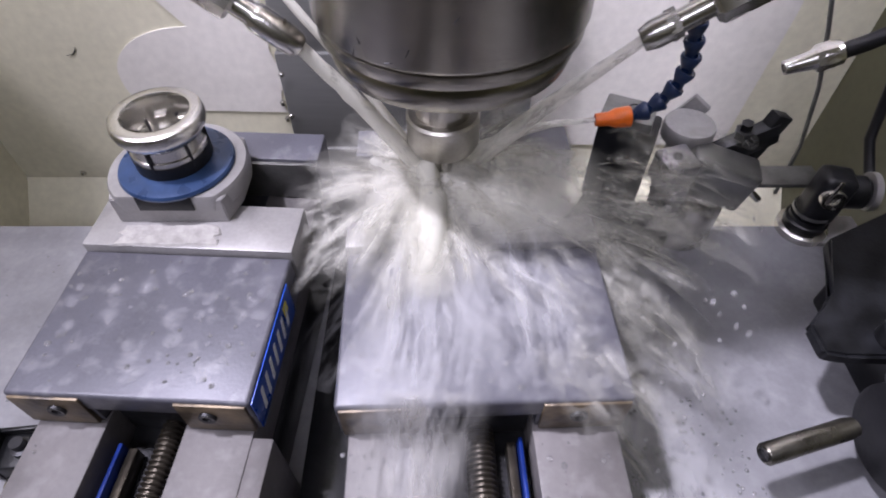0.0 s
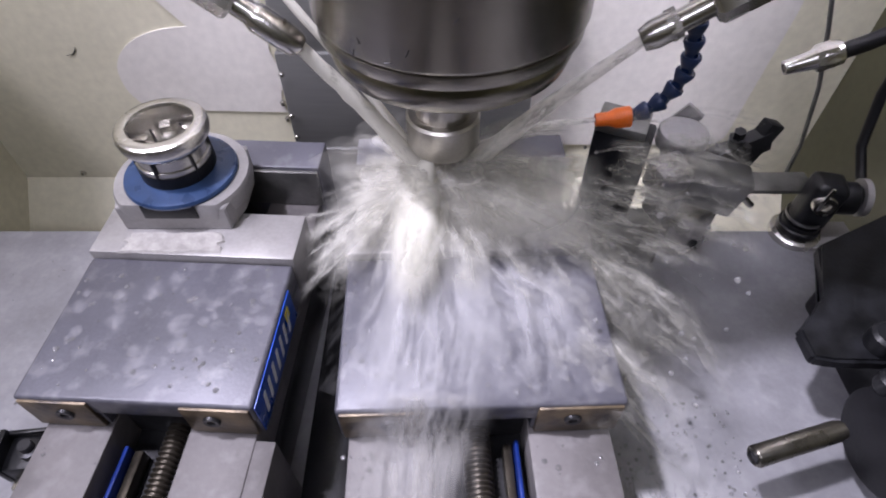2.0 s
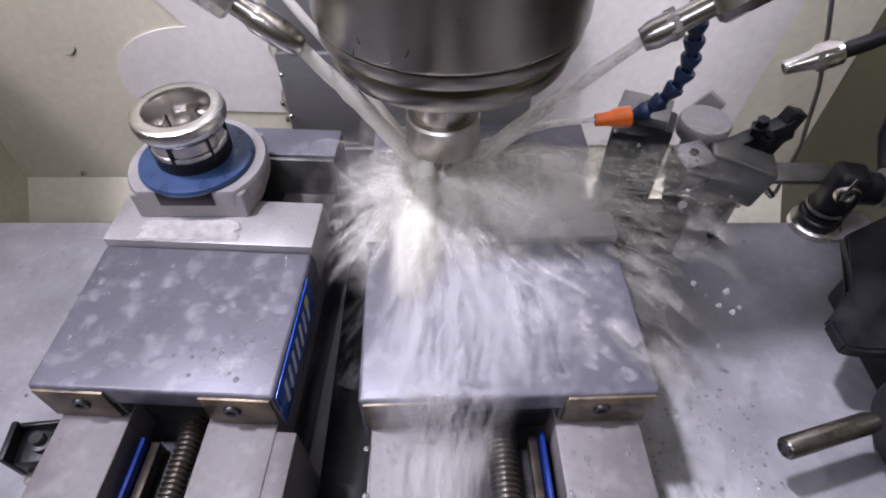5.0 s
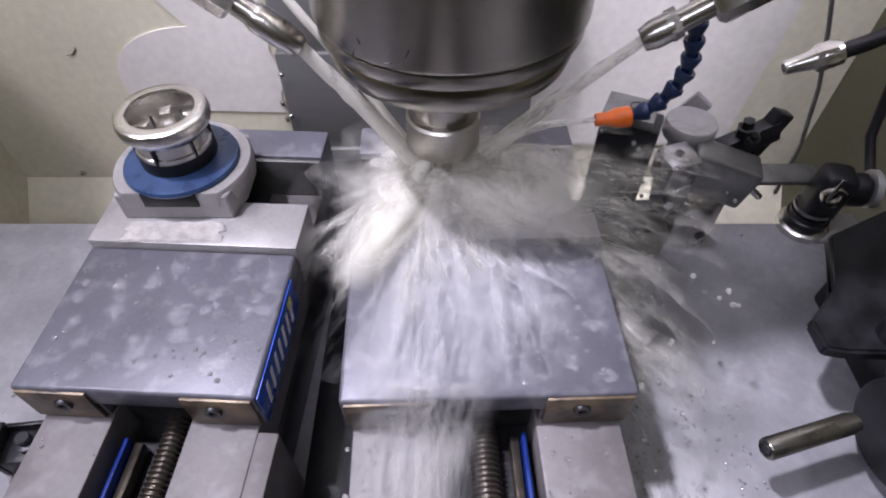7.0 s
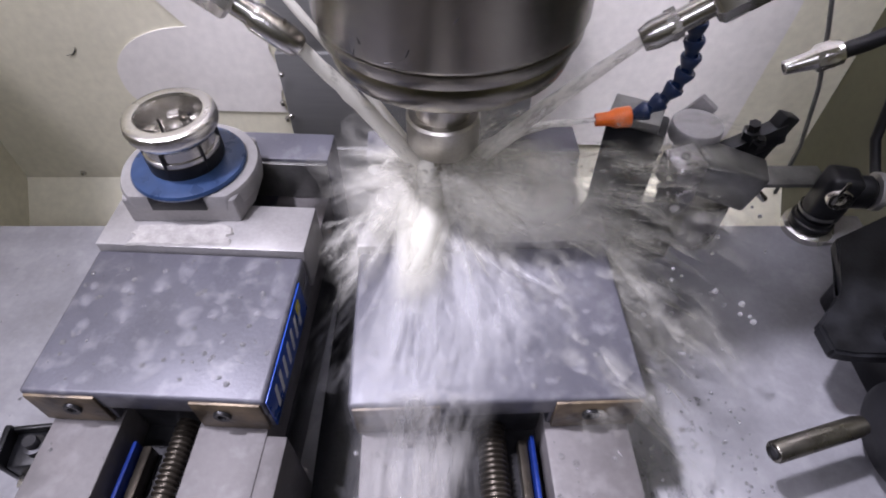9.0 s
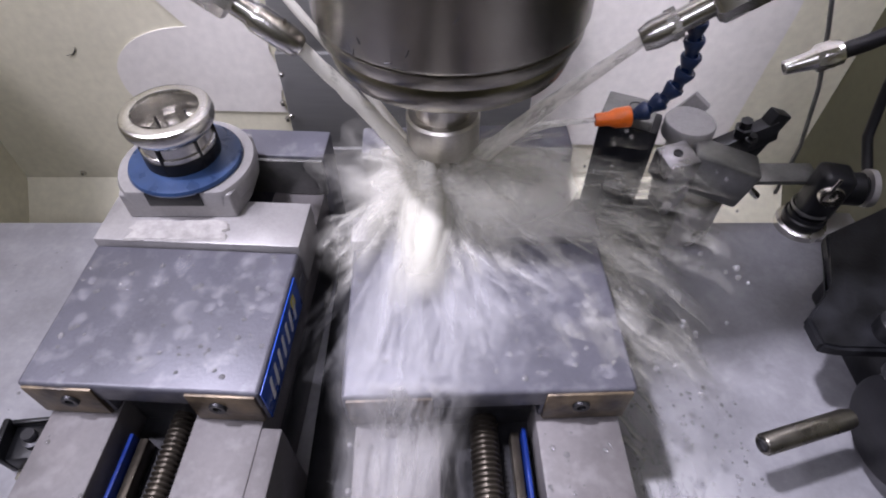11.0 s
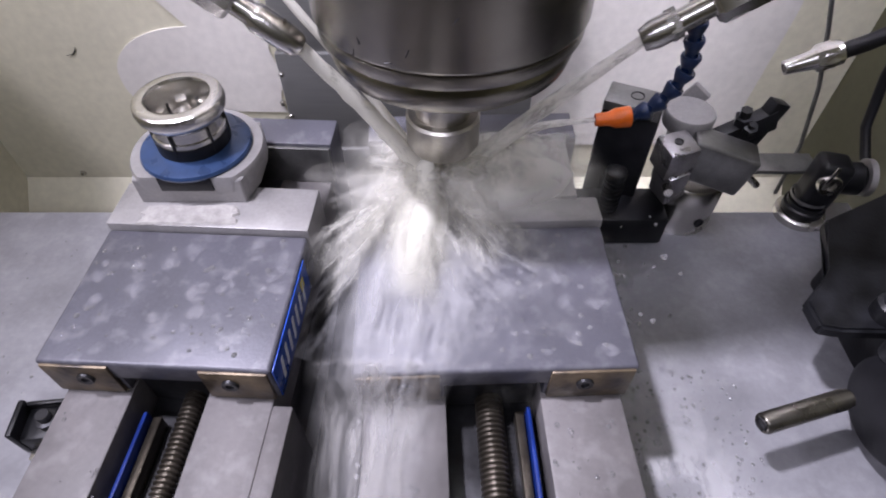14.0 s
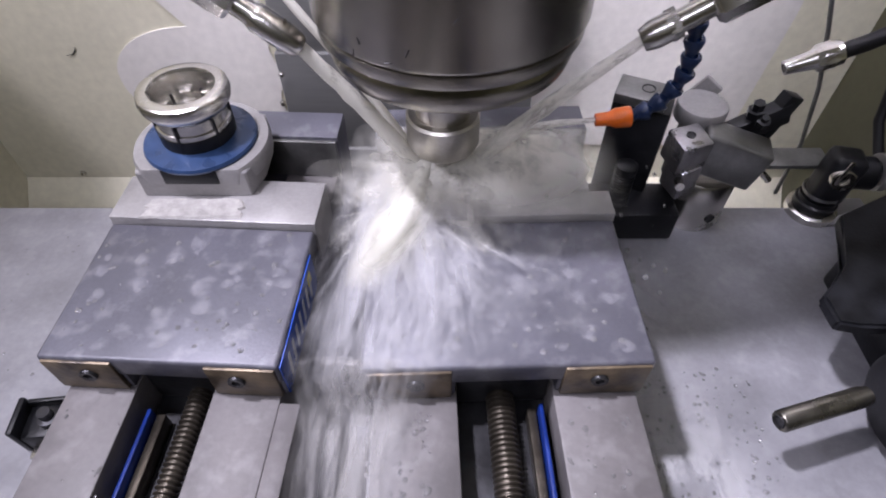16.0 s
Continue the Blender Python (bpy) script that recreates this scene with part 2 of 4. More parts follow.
def vise(w, m, label, blue_side, jl, wide, plate, screw):
    """A machine vise: origin at the top back edge of its moving jaw."""
    v = thing("machine_vise", label, "vise", m, "vises on the table")
    h = w / 2
    zb, bot = -0.030, TZ + 0.001
    rail, e = 0.30 * w, w / 2 - 0.004
    inn = e - rail
    part("base", B(-e, e, -0.28, 0.118, bot, -0.062, 0.002), M_DARK, v)
    for s in (-1, 1):
        a, b = sorted((s * e, s * inn))
        part("bed_rail", B(a, b, -0.28, 0.118, -0.0625, zb, 0.0012), M_RAIL, v)
    if wide:
        a, b = sorted((-blue_side * (e + wide), -blue_side * (e - 0.0004)))
        part("bed_wing", B(a, b, -0.279, -jl - 0.004, bot, zb - 0.0003, 0.0012), M_RAIL, v, "wider front of the vise bed")
    part("channel_floor", B(-inn, inn, -0.279, -0.001, -0.0625, -0.058), M_DARK, v, "dark wet channel floor")
    a, b = sorted((blue_side * (inn - 0.0042), blue_side * (inn - 0.0066)))
    part("blue_strip", B(a, b, -0.278, -0.101, -0.057, -0.040, 0.0008), M_STRIP, v, "dark blue painted strip")
    a, b = sorted((blue_side * (inn - 0.0074), blue_side * (inn - 0.0125)))
    part("guide_bar", B(a, b, -0.278, -0.101, -0.057, -0.046, 0.001), M_THREAD, v, "wet dark guide bar")
    # lead screw with real threads
    prof, y = [(0.0, 0.0)], 0.0
    while y < 0.19:
        prof += [(screw - 0.0016, y), (screw, y + 0.0008), (screw, y + 0.0014), (screw - 0.0016, y + 0.0022)]
        y += 0.0029
    prof.append((0.0, y))
    part("lead_screw", L(prof, 28), M_THREAD, v, "oily threaded steel screw", pose(0.0065 if blue_side < 0 else -0.001, -0.275, -0.047, -90, 0, 0))
    # moving jaw: top block, two feet, front face plates
    part("moving_jaw", B(-h, h, -jl, -0.0006, -0.016, 0.0, 0.0022, seg=3), M_JAW, v, "grey ground steel moving jaw")
    for s in (-1, 1):
        a, b = sorted((s * h, s * (inn + 0.001)))
        part("jaw_foot", B(a, b, -jl + 0.001, -0.001, zb + 0.0004, -0.0158, 0.001), M_JAW, v)
        part("face_plate", B(a + 0.002, b - 0.002, -jl - 0.0015, -jl + 0.0015, zb + 0.0012, -0.0022, 0.0008), M_FACE, v, "bronze stained front plate")
        bx = s * (inn + rail * 0.48)
        part("cap_screw", L([(0.0, 0.0002), (0.0022, 0.0002), (0.0024, 0.0018), (0.0042, 0.002), (0.0046, 0.0015), (0.0046, -0.002)], 20),
             M_DARK, v, "dark socket screw", pose(bx, -jl - 0.0014, -0.013, 90, 0, 0))
    part("screw_housing", B(-inn, inn, -jl + 0.008, -0.004, -0.056, -0.0162, 0.002), M_DARK, v, "dark oily nut housing")
    part("jaw_plate", B(-h - 0.001, h + 0.001, 0.0, plate, zb + 0.001, 0.0045, 0.0009), M_ALU, v, "pale step jaw plate")
    part("fixed_jaw", B(-h, h, 0.083, 0.112, bot, 0.004, 0.0015), M_JAW, v, "grey ground steel fixed jaw")
    part("jaw_plate", B(-h + 0.001, h - 0.001, 0.0795, 0.0828, zb + 0.001, 0.002, 0.0006), M_GREY, v)
    return v


left_vise = carried(vise(0.125, pose(-0.1405, 0.2365, 0, 0, 0, -3), "wet grey steel machine vise holding a collet block", -1, 0.094, 0.011, 0.037, 0.0062))
right_vise = carried(vise(0.150, pose(0.0300, 0.2400, 0, 0, 0, 2), "grey steel machine vise flooded with white coolant", 1, 0.100, 0.0, 0.0205, 0.0082))

# maker's label on the side of the vise: plain shapes
label = part("side_label", B(0.0627, 0.0636, -0.093, -0.018, -0.0285, -0.002, 0.0003), M_LABEL, left_vise, "blue label with white marks")
for i in range(7):
    y = -0.085 + i * 0.0085
    bm = bmesh.new()
    vs = [bm.verts.new(p) for p in ((0.0639, y, -0.023), (0.0639, y + 0.003, -0.023), (0.0639, y + 0.0058, -0.008), (0.0639, y + 0.0028, -0.008))]
    ws = [bm.verts.new(v.co + Vector((-0.0004, 0, 0))) for v in vs]
    bm.faces.new(vs), bm.faces.new(ws[::-1])
    for k in range(4):
        bm.faces.new((vs[k], ws[k], ws[(k + 1) % 4], vs[(k + 1) % 4]))
    part("mark", bm, M_LABW, label)
part("mark", B(0.0635, 0.0639, -0.033, -0.027, -0.014, -0.006), M_LABY, label, "yellow mark")

# ---------------------------------------------------------------- collet block and collet
block = carried(thing("collet_block", "pale collet block with a blue ring and chrome collet", "collet block", pose(-0.1530, 0.2880, -0.003)))
hexa = [(-0.0335, -0.0300), (0.0335, -0.0300), (0.0385, -0.0120), (0.0385, 0.0120), (0.0335, 0.0300), (-0.0335, 0.0300), (-0.0385, 0.0120), (-0.0385, -0.0120)]
bm = bmesh.new()
low, top = [[bm.verts.new((x, y, z)) for x, y in hexa] for z in (0.0076, 0.0262)]
for k in range(8):
    bm.faces.new((low[k], low[(k + 1) % 8], top[(k + 1) % 8], top[k]))
bm.faces.new(top), bm.faces.new(low[::-1])
bmesh.ops.bevel(bm, geom=bm.edges[:], offset=0.0006, segments=2, affect="EDGES")
part("body", bm, M_ALU, block, "pale machined block with flats")
bm = bmesh.new()
outline = []
for k in range(72):
    a = 2 * math.pi * k / 72
    x, y = 0.0425 * math.cos(a), 0.0425 * math.sin(a)
    outline.append((x, max(-0.0306, y)))
low, mid, top = [[bm.verts.new((x * q, y * q, z)) for x, y in outline] for q, z in ((0.985, 0.0165), (1.0, 0.026), (0.97, 0.0285))]
for a, b in ((low, mid), (mid, top)):
    for k in range(72):
        bm.faces.new((a[k], a[(k + 1) % 72], b[(k + 1) % 72], b[k]))
bm.faces.new(top), bm.faces.new(low[::-1])
part("flange", bm, M_ALU, block, "milky wet round flange")
part("key_slot", B(-0.017, 0.016, -0.0314, -0.0265, 0.0185, 0.0292, 0.0004), M_BLACK, block, "dark notch")
part("blue_ring", L([(0.021, 0.0284), (0.0345, 0.0284), (0.0350, 0.0300), (0.0342, 0.0318), (0.0235, 0.0345), (0.021, 0.0345)], 64, closed=True), M_BLUEP, block, "blue anodised ring")
collet = part("collet", L([(0.0, 0.030), (0.0222, 0.030), (0.0222, 0.046), (0.0212, 0.0465), (0.0212, 0.0530), (0.0235, 0.0550), (0.0262, 0.0590),
                           (0.0270, 0.0630), (0.0262, 0.0665), (0.0240, 0.0680), (0.0195, 0.0676), (0.0183, 0.0655), (0.0178, 0.048), (0.0, 0.047)], 72), M_STEEL, block, "wet chrome collet head")
part("black_band", L([(0.0205, 0.0335), (0.0227, 0.0335), (0.0227, 0.0430), (0.0205, 0.0430)], 64, closed=True), M_BLACK, collet)
for k in range(6):
    a = 2 * math.pi * (k + 0.38) / 6
    part("slot", B(0.0170, 0.0229, -0.0006, 0.0006, 0.034, 0.0542), M_BLACK, collet, m=pose(0, 0, 0, 0, 0, math.degrees(a)))
    part("jaw_insert", B(0.0120, 0.0182, -0.0035, 0.0035, 0.047, 0.0560, 0.0008), M_STEEL, collet, m=pose(0, 0, 0, 0, 0, math.degrees(a) + 30))

# ---------------------------------------------------------------- workpiece in the second vise
work = carried(thing("workpiece", "aluminium workpiece block under flowing coolant", "workpiece", pose(0.030, 0.2895, 0)))
part("block", B(-0.062, 0.062, -0.0285, 0.0295, -0.028, 0.0075, 0.0008), M_ALU, work)

# ---------------------------------------------------------------- clamp fixture on the table
M_GREYL = mat("worn_grey_steel", (0.36, 0.35, 0.36), 0.3, 0.75, 0.18, 60, 0.12, 350)
fix = carried(thing("clamp_fixture", "steel and black post fixture with stacked clamp blocks", "fixture", pose(0.208, 0.365, TZ)))
part("base", L([(0.0, 0.0), (0.0275, 0.0), (0.028, 0.002), (0.028, 0.048), (0.0265, 0.050), (0.0, 0.050)], 56), M_STEEL, fix, "turned steel base", pose(0.009, -0.006, 0))
part("grub_screw", L([(0.0, 0.0), (0.0034, 0.0), (0.0042, 0.0010), (0.0046, -0.002)], 18), M_BLACK, fix, m=pose(0.017, -0.0330, 0.016, 90, 0, 16))
part("post", L([(0.0, 0.04), (0.012, 0.04), (0.012, 0.095), (0.0185, 0.096), (0.0195, 0.098), (0.0195, 0.108), (0.0185, 0.1095), (0.0, 0.1095)], 48), M_ALU, fix, "pale post with round head", pose(-0.008, 0.004, -0.004))
part("clamp_block", B(-0.0125, 0.0125, -0.012, 0.012, -0.012, 0.015, 0.0018), M_GREYL, fix, "worn grey square clamp block", pose(-0.023, -0.026, 0.084, 6, -4, 16))
part("grub_screw", L([(0.0, 0.0), (0.0026, 0.0), (0.0034, 0.0008), (0.0038, -0.002)], 16), M_DARK, fix, m=pose(-0.0240, -0.0270, 0.0990, 6, -4, 16))
part("lower_block", B(-0.0085, 0.0095, -0.012, 0.010, -0.020, 0.010, 0.0014), M_GREYL, fix, "worn grey lower clamp block", pose(-0.021, -0.026, 0.064, 4, -8, 20))
part("set_screw", L([(0.0, 0.0), (0.0030, 0.0), (0.0034, 0.0006), (0.0034, 0.010), (0.0, 0.010)], 14), M_STEEL, fix, "bright set screw", pose(-0.027, -0.040, 0.066, 80, 0, -10))
part("cross_block", B(-0.026, 0.026, -0.013, 0.013, -0.018, 0.018, 0.0030, seg=3), M_GREY, fix, "grey cross clamp block", pose(0.012, -0.024, 0.078, 0, 13, -14))
part("black_arm", B(-0.030, 0.026, -0.006, 0.006, -0.010, 0.010, 0.0015), M_BLACK, fix, "black clamp arm", pose(0.038, 0.002, 0.088, 0, -20, 14))
part("arm_head", B(-0.0075, 0.0085, -0.005, 0.006, -0.034, 0.018, 0.0015), M_BLACK, fix, m=pose(0.0545, 0.006, 0.094, 0, 22, 16))
part("clamp_nut", L([(0.0, -0.004), (0.0055, -0.004), (0.0055, 0.002), (0.0030, 0.0025), (0.0030, 0.006), (0.0, 0.006)], 6), M_BLACK, fix, m=pose(0.037, -0.008, 0.097, 20, -10, 10))
part("clamp_bolt", L([(0.0, -0.006), (0.007, -0.006), (0.007, 0.001), (0.0045, 0.0015), (0.0045, 0.008), (0.0, 0.008)], 6), M_BLACK, fix, m=pose(0.032, -0.002, 0.103, 6, -10, 10))
part("tail_plate", B(-0.008, 0.008, -0.003, 0.003, -0.012, 0.012, 0.001), M_ALU, fix, m=pose(0.000, 0.026, 0.101, 0, 30, -30))
part("side_bar", L([(0.0, 0.0), (0.0026, 0.0), (0.0030, 0.0006), (0.0030, 0.040), (0.0026, 0.0405), (0.0, 0.0405)], 20), M_STEEL, fix, "thin steel cross bar", tilt_to((0.036, -0.014, 0.066), (0.066, -0.010, 0.038)))
stop = carried(thing("clamp_riser", "black steel clamp riser with a bolt and spring", "clamp", pose(0.152, 0.372, TZ)))
part("riser", B(-0.019, 0.025, -0.014, 0.014, 0.0, 0.108, 0.003), M_BLACK, stop, m=pose(0, 0, 0, 0, 0, -24))
part("pivot_hole", L([(0.0, 0.0), (0.0042, 0.0), (0.0052, 0.0008), (0.0055, -0.001)], 20), M_RUBBER, stop, m=pose(0.004, 0.0, 0.1162, 0, 0, -24))
part("cap_plate", B(-0.019, 0.019, -0.0145, 0.0145, 0.108, 0.1162, 0.001), M_GREY, stop, "worn grey top plate", pose(0, 0, 0.0001, 0, 0, -24))
part("foot", B(-0.032, 0.042, -0.050, -0.010, 0.0, 0.030, 0.003), M_BLACK, stop)
prof, z = [(0.0, 0.0)], 0.0
for i in range(7):
    prof += [(0.0055, z), (0.0088, z + 0.0015), (0.0088, z + 0.0030), (0.0055, z + 0.0045)]
    z += 0.0048
prof.append((0.0, z))
part("spring", L(prof, 24), M_BLACK, stop, "black coil spring", pose(-0.008, -0.034, 0.030))
part("bolt_head", L([(0.0, 0.0), (0.0085, 0.0), (0.0085, 0.007), (0.006, 0.009), (0.0, 0.009)], 20), M_BLACK, stop, m=pose(-0.008, -0.034, 0.063))

# swivel holder farther along the table
swivel = carried(thing("swivel_holder", "black swivel holder with chrome screw on pale base", "holder", pose(0.327, 0.357, TZ)))
part("base", L([(0.0, 0.0), (0.021, 0.0), (0.021, 0.006), (0.017, 0.008), (0.0, 0.008)], 40), M_STEEL, swivel)
part("collar", L([(0.0, 0.008), (0.0165, 0.008), (0.0175, 0.010), (0.0175, 0.015), (0.0155, 0.016), (0.0155, 0.020), (0.0, 0.020)], 40), M_BLACK, swivel)
part("body", B(-0.0135, 0.0135, -0.013, 0.013, 0.018, 0.066, 0.006, seg=3), M_BLACK, swivel, m=pose(0.001, 0, 0, 0, 2, -12))
part("clip", B(-0.0015, 0.0015, -0.0145, -0.0128, 0.046, 0.070, 0.0005), M_STEEL, swivel, "thin bright clip", pose(-0.009, -0.001, 0, 0, 6, -12))
part("collar_band", L([(0.0150, 0.0), (0.0158, 0.0), (0.0158, 0.003), (0.0150, 0.003)], 36, closed=True), M_GREY, swivel, m=pose(0, 0, 0.0235))
part("screw", L([(0.0, 0.0006), (0.004, 0.0006), (0.0045, 0.003), (0.0085, 0.0035), (0.0095, 0.002), (0.0095, -0.004)], 28), M_STEEL, swivel, "chrome screw head", pose(-0.002, -0.0136, 0.050, 84, 0, -12))
part("knuckle", L([(0.0, 0.0), (0.012, 0.0), (0.014, 0.002), (0.014, 0.018), (0.012, 0.020), (0.0, 0.022)], 36), M_BLACK, swivel, m=tilt_to((0.014, 0.004, 0.042), (0.04, 0.0, 0.044)))
part("end_ring", L([(0.010, 0.0), (0.016, 0.0), (0.016, 0.005), (0.010, 0.005)], 40, closed=True), M_ALU, swivel, "pale ring", tilt_to((0.036, 0.002, 0.044), (0.06, -0.002, 0.046)))
part("back_plate", B(-0.056, 0.004, 0.010, 0.034, 0.040, 0.044, 0.0008), M_GREY, swivel, "grey bracket plate")
part("foot_plate", B(-0.004, 0.050, -0.020, 0.012, 0.0, 0.004, 0.0008), M_ALU, swivel)

# indexing head at the table's end
head = carried(thing("indexing_head", "matt black indexing head with a steel lever", "indexing head", pose(0.30, 0.20, TZ)))
outl = [(0.2305, 0.2061), (0.2310, 0.1861), (0.2435, 0.1835), (0.365, 0.1800), (0.365, 0.320), (0.2720, 0.2750), (0.2576, 0.2296)]
bm = bmesh.new()
lo, hi = [[bm.verts.new((x - 0.296, y - 0.20, z)) for x, y in outl] for z in (0.070, 0.080)]
bm.faces.new(hi), bm.faces.new(lo[::-1])
for k in range(len(outl)):
    bm.faces.new((lo[k], lo[(k + 1) % len(outl)], hi[(k + 1) % len(outl)], hi[k]))
bmesh.ops.bevel(bm, geom=bm.edges[:], offset=0.002, segments=2, affect="EDGES")
part("cover_plate", bm, M_BLACK, head, "dark angular cover plate")
part("housing", B(0.004, 0.066, -0.012, 0.080, 0.0, 0.0698, 0.004), M_BLACK, head)
part("drum", L([(0.0, 0.0), (0.030, 0.0), (0.034, 0.003), (0.034, 0.060), (0.0, 0.060)], 56), M_RUBBER, head, "black round drum", tilt_to((-0.030, -0.056, 0.050), (0.06, -0.050, 0.050)))
part("lower_body", B(-0.005, 0.066, -0.16, -0.03, 0.0, 0.040, 0.006), M_BLACK, head)
part("knob", L([(0.0, 0.0), (0.009, 0.0), (0.010, 0.002), (0.010, 0.012), (0.008, 0.014), (0.0, 0.014)], 24), M_BLACK, head, m=pose(-0.022, -0.006, 0.079))
part("knob", L([(0.0, 0.0), (0.007, 0.0), (0.008, 0.002), (0.008, 0.010), (0.006, 0.012), (0.0, 0.012)], 24), M_BLACK, head, m=pose(-0.026, -0.030, 0.072))
M_LEVER = mat("oiled_dark_steel", (0.20, 0.19, 0.165), 0.3, 0.95, 0.12, 60, 0.08, 400)
lever = part("lever", L([(0.0, 0.0), (0.0056, 0.0), (0.0064, 0.0010), (0.0064, 0.056), (0.0056, 0.0565), (0.0056, 0.060), (0.0, 0.060)], 32), M_LEVER, head, "polished steel lever", tilt_to((-0.108, -0.064, 0.054), (-0.048, -0.047, 0.054)))
part("end_hole", L([(0.0, 0.0), (0.0032, 0.0), (0.0040, -0.0004), (0.004, 0.001)], 18), M_DARK, lever, m=pose(0, 0, -0.0002, 180, 0, 0))

# toe clamp on the near side of the first vise
toe = carried(thing("toe_clamp", "black steel toe clamp with a slot and nut", "clamp", pose(-0.2535, 0.1535, TZ, 0, 0, 6)))
part("body", B(-0.013, 0.014, -0.012, 0.012, 0.0, 0.018, 0.002), M_BLACK, toe)
part("cheek", B(-0.0165, -0.0125, -0.0125, 0.0125, 0.0, 0.027, 0.0012), M_BLACK, toe)
part("cheek", B(-0.0124, 0.012, 0.0095, 0.0125, 0.0178, 0.024, 0.0010), M_BLACK, toe)
part("stud", L([(0.0, 0.0), (0.0065, 0.0), (0.0065, 0.006), (0.004, 0.0065), (0.004, 0.012), (0.0, 0.012)], 20), M_DARK, toe, "dark stud and nut", pose(0.004, -0.001, 0.0175))
part("pad", B(-0.010, 0.012, -0.020, -0.012, 0.0, 0.006, 0.001), M_STEEL, toe)

# ---------------------------------------------------------------- coolant nozzles and hoses
noz = thing("coolant_nozzle", "wet chrome coolant nozzle beside the spindle", "nozzle", group="coolant nozzles")
A, Bp = (-0.1090, 0.27, 0.1295), (-0.0740, 0.27, 0.0999)
part("hex_fitting", L([(0.0, -0.03), (0.0095, -0.03), (0.0105, -0.028), (0.0105, 0.008), (0.0085, 0.010), (0.0, 0.010)], 6), M_STEEL, noz, m=tilt_to(A, Bp))
part("barrel", L([(0.0, 0.0), (0.0058, 0.0), (0.0060, 0.018), (0.0068, 0.020), (0.0076, 0.022), (0.0076, 0.036), (0.0070, 0.044), (0.0052, 0.0468), (0.0035, 0.0468), (0.0032, 0.040), (0.0, 0.040)], 32), M_STEEL, noz, m=tilt_to(A, Bp))
part("collar", L([(0.0056, 0.0), (0.0074, 0.0), (0.0074, 0.004), (0.0056, 0.004)], 28, closed=True), M_THREAD, noz, "brass collar", tilt_to((-0.0838, 0.27, 0.1085), Bp))
noz = thing("coolant_nozzle", "wet chrome coolant nozzle on a hex fitting", "nozzle", group="coolant nozzles")
A, Bp = (0.1500, 0.29, 0.1180), (0.1103, 0.29, 0.0924)
part("hex_fitting", L([(0.0, -0.02), (0.0105, -0.02), (0.0120, -0.018), (0.0120, 0.008), (0.0095, 0.011), (0.0, 0.011)], 6), M_STEEL, noz, m=tilt_to(A, Bp))
part("barrel", L([(0.0, 0.0), (0.0064, 0.0), (0.0064, 0.030), (0.0080, 0.0315), (0.0082, 0.0420), (0.0064, 0.0485), (0.0038, 0.0488), (0.0034, 0.042), (0.0, 0.042)], 32), M_STEEL, noz, m=tilt_to(A, Bp))
part("locknut", L([(0.0, 0.0), (0.0088, 0.0), (0.0088, 0.006), (0.0, 0.006)], 6), M_STEEL, noz, m=tilt_to((0.1265, 0.29, 0.1028), Bp))

hose = thing("coolant_hose", "blue segmented coolant hose with an orange tip", "hose")
path = [(0.1470, 0.1010), (0.1490, 0.0930), (0.1505, 0.0860), (0.1524, 0.0745), (0.1541, 0.0635), (0.1538, 0.0524), (0.1509, 0.0420), (0.1449, 0.0318), (0.1360, 0.0238), (0.1263, 0.0190)]
seg_profile = [(0.0, 0.0), (0.0044, 0.0), (0.0040, 0.0045), (0.0052, 0.0070), (0.0066, 0.0112), (0.0060, 0.0130), (0.0, 0.0125)]
for a, b in zip(path, path[1:]):
    part("segment", L(seg_profile, 24), M_BLUEH, hose, m=tilt_to((b[0], 0.32, b[1]), (a[0], 0.32, a[1])))
part("orange_tip", L([(0.0, 0.0), (0.0068, 0.0), (0.0072, 0.001), (0.0068, 0.010), (0.0048, 0.015), (0.0044, 0.0235), (0.0030, 0.0238), (0.0026, 0.020), (0.0, 0.020)], 28), M_ORANGE, hose, "orange tapered tip", tilt_to((0.1275, 0.32, 0.0192), (0.1037, 0.32, 0.0161)))

hose2 = thing("coolant_hose", "blue segmented coolant hose behind the spindle", "hose")
for k in range(5):
    part("segment", L(seg_profile, 24), M_BLUEH, hose2, m=tilt_to((-0.0706 - 0.0006 * k, 0.31, 0.107 + 0.0105 * k), (-0.0712 - 0.0006 * k, 0.31, 0.1175 + 0.0105 * k)))
air = thing("air_nozzle", "steel air nozzle on a black hose", "nozzle")
A, Bp = (0.2540, 0.33, 0.0620), (0.2201, 0.33, 0.0494)
part("tip", L([(0.0, 0.0), (0.0060, 0.0), (0.0078, 0.0015), (0.0082, 0.012), (0.0070, 0.0165), (0.0062, 0.018), (0.0046, 0.0345), (0.0030, 0.0348), (0.0026, 0.030), (0.0, 0.030)], 32), M_STEEL, air, m=tilt_to(A, Bp))
part("hex", L([(0.0, -0.003), (0.0082, -0.003), (0.0090, -0.001), (0.0090, 0.007), (0.0082, 0.009), (0.0, 0.009)], 6), M_STEEL, air, m=tilt_to((0.2470, 0.33, 0.0594), Bp))
part("hose", tube(bmesh.new(), [(0.2520, 0.33, 0.0612), (0.2660, 0.33, 0.0676), (0.2831, 0.33, 0.0775), (0.31, 0.335, 0.094), (0.35, 0.35, 0.125), (0.398, 0.365, 0.155)], [0.0052] * 6), M_RUBBER, air, "black rubber hose")
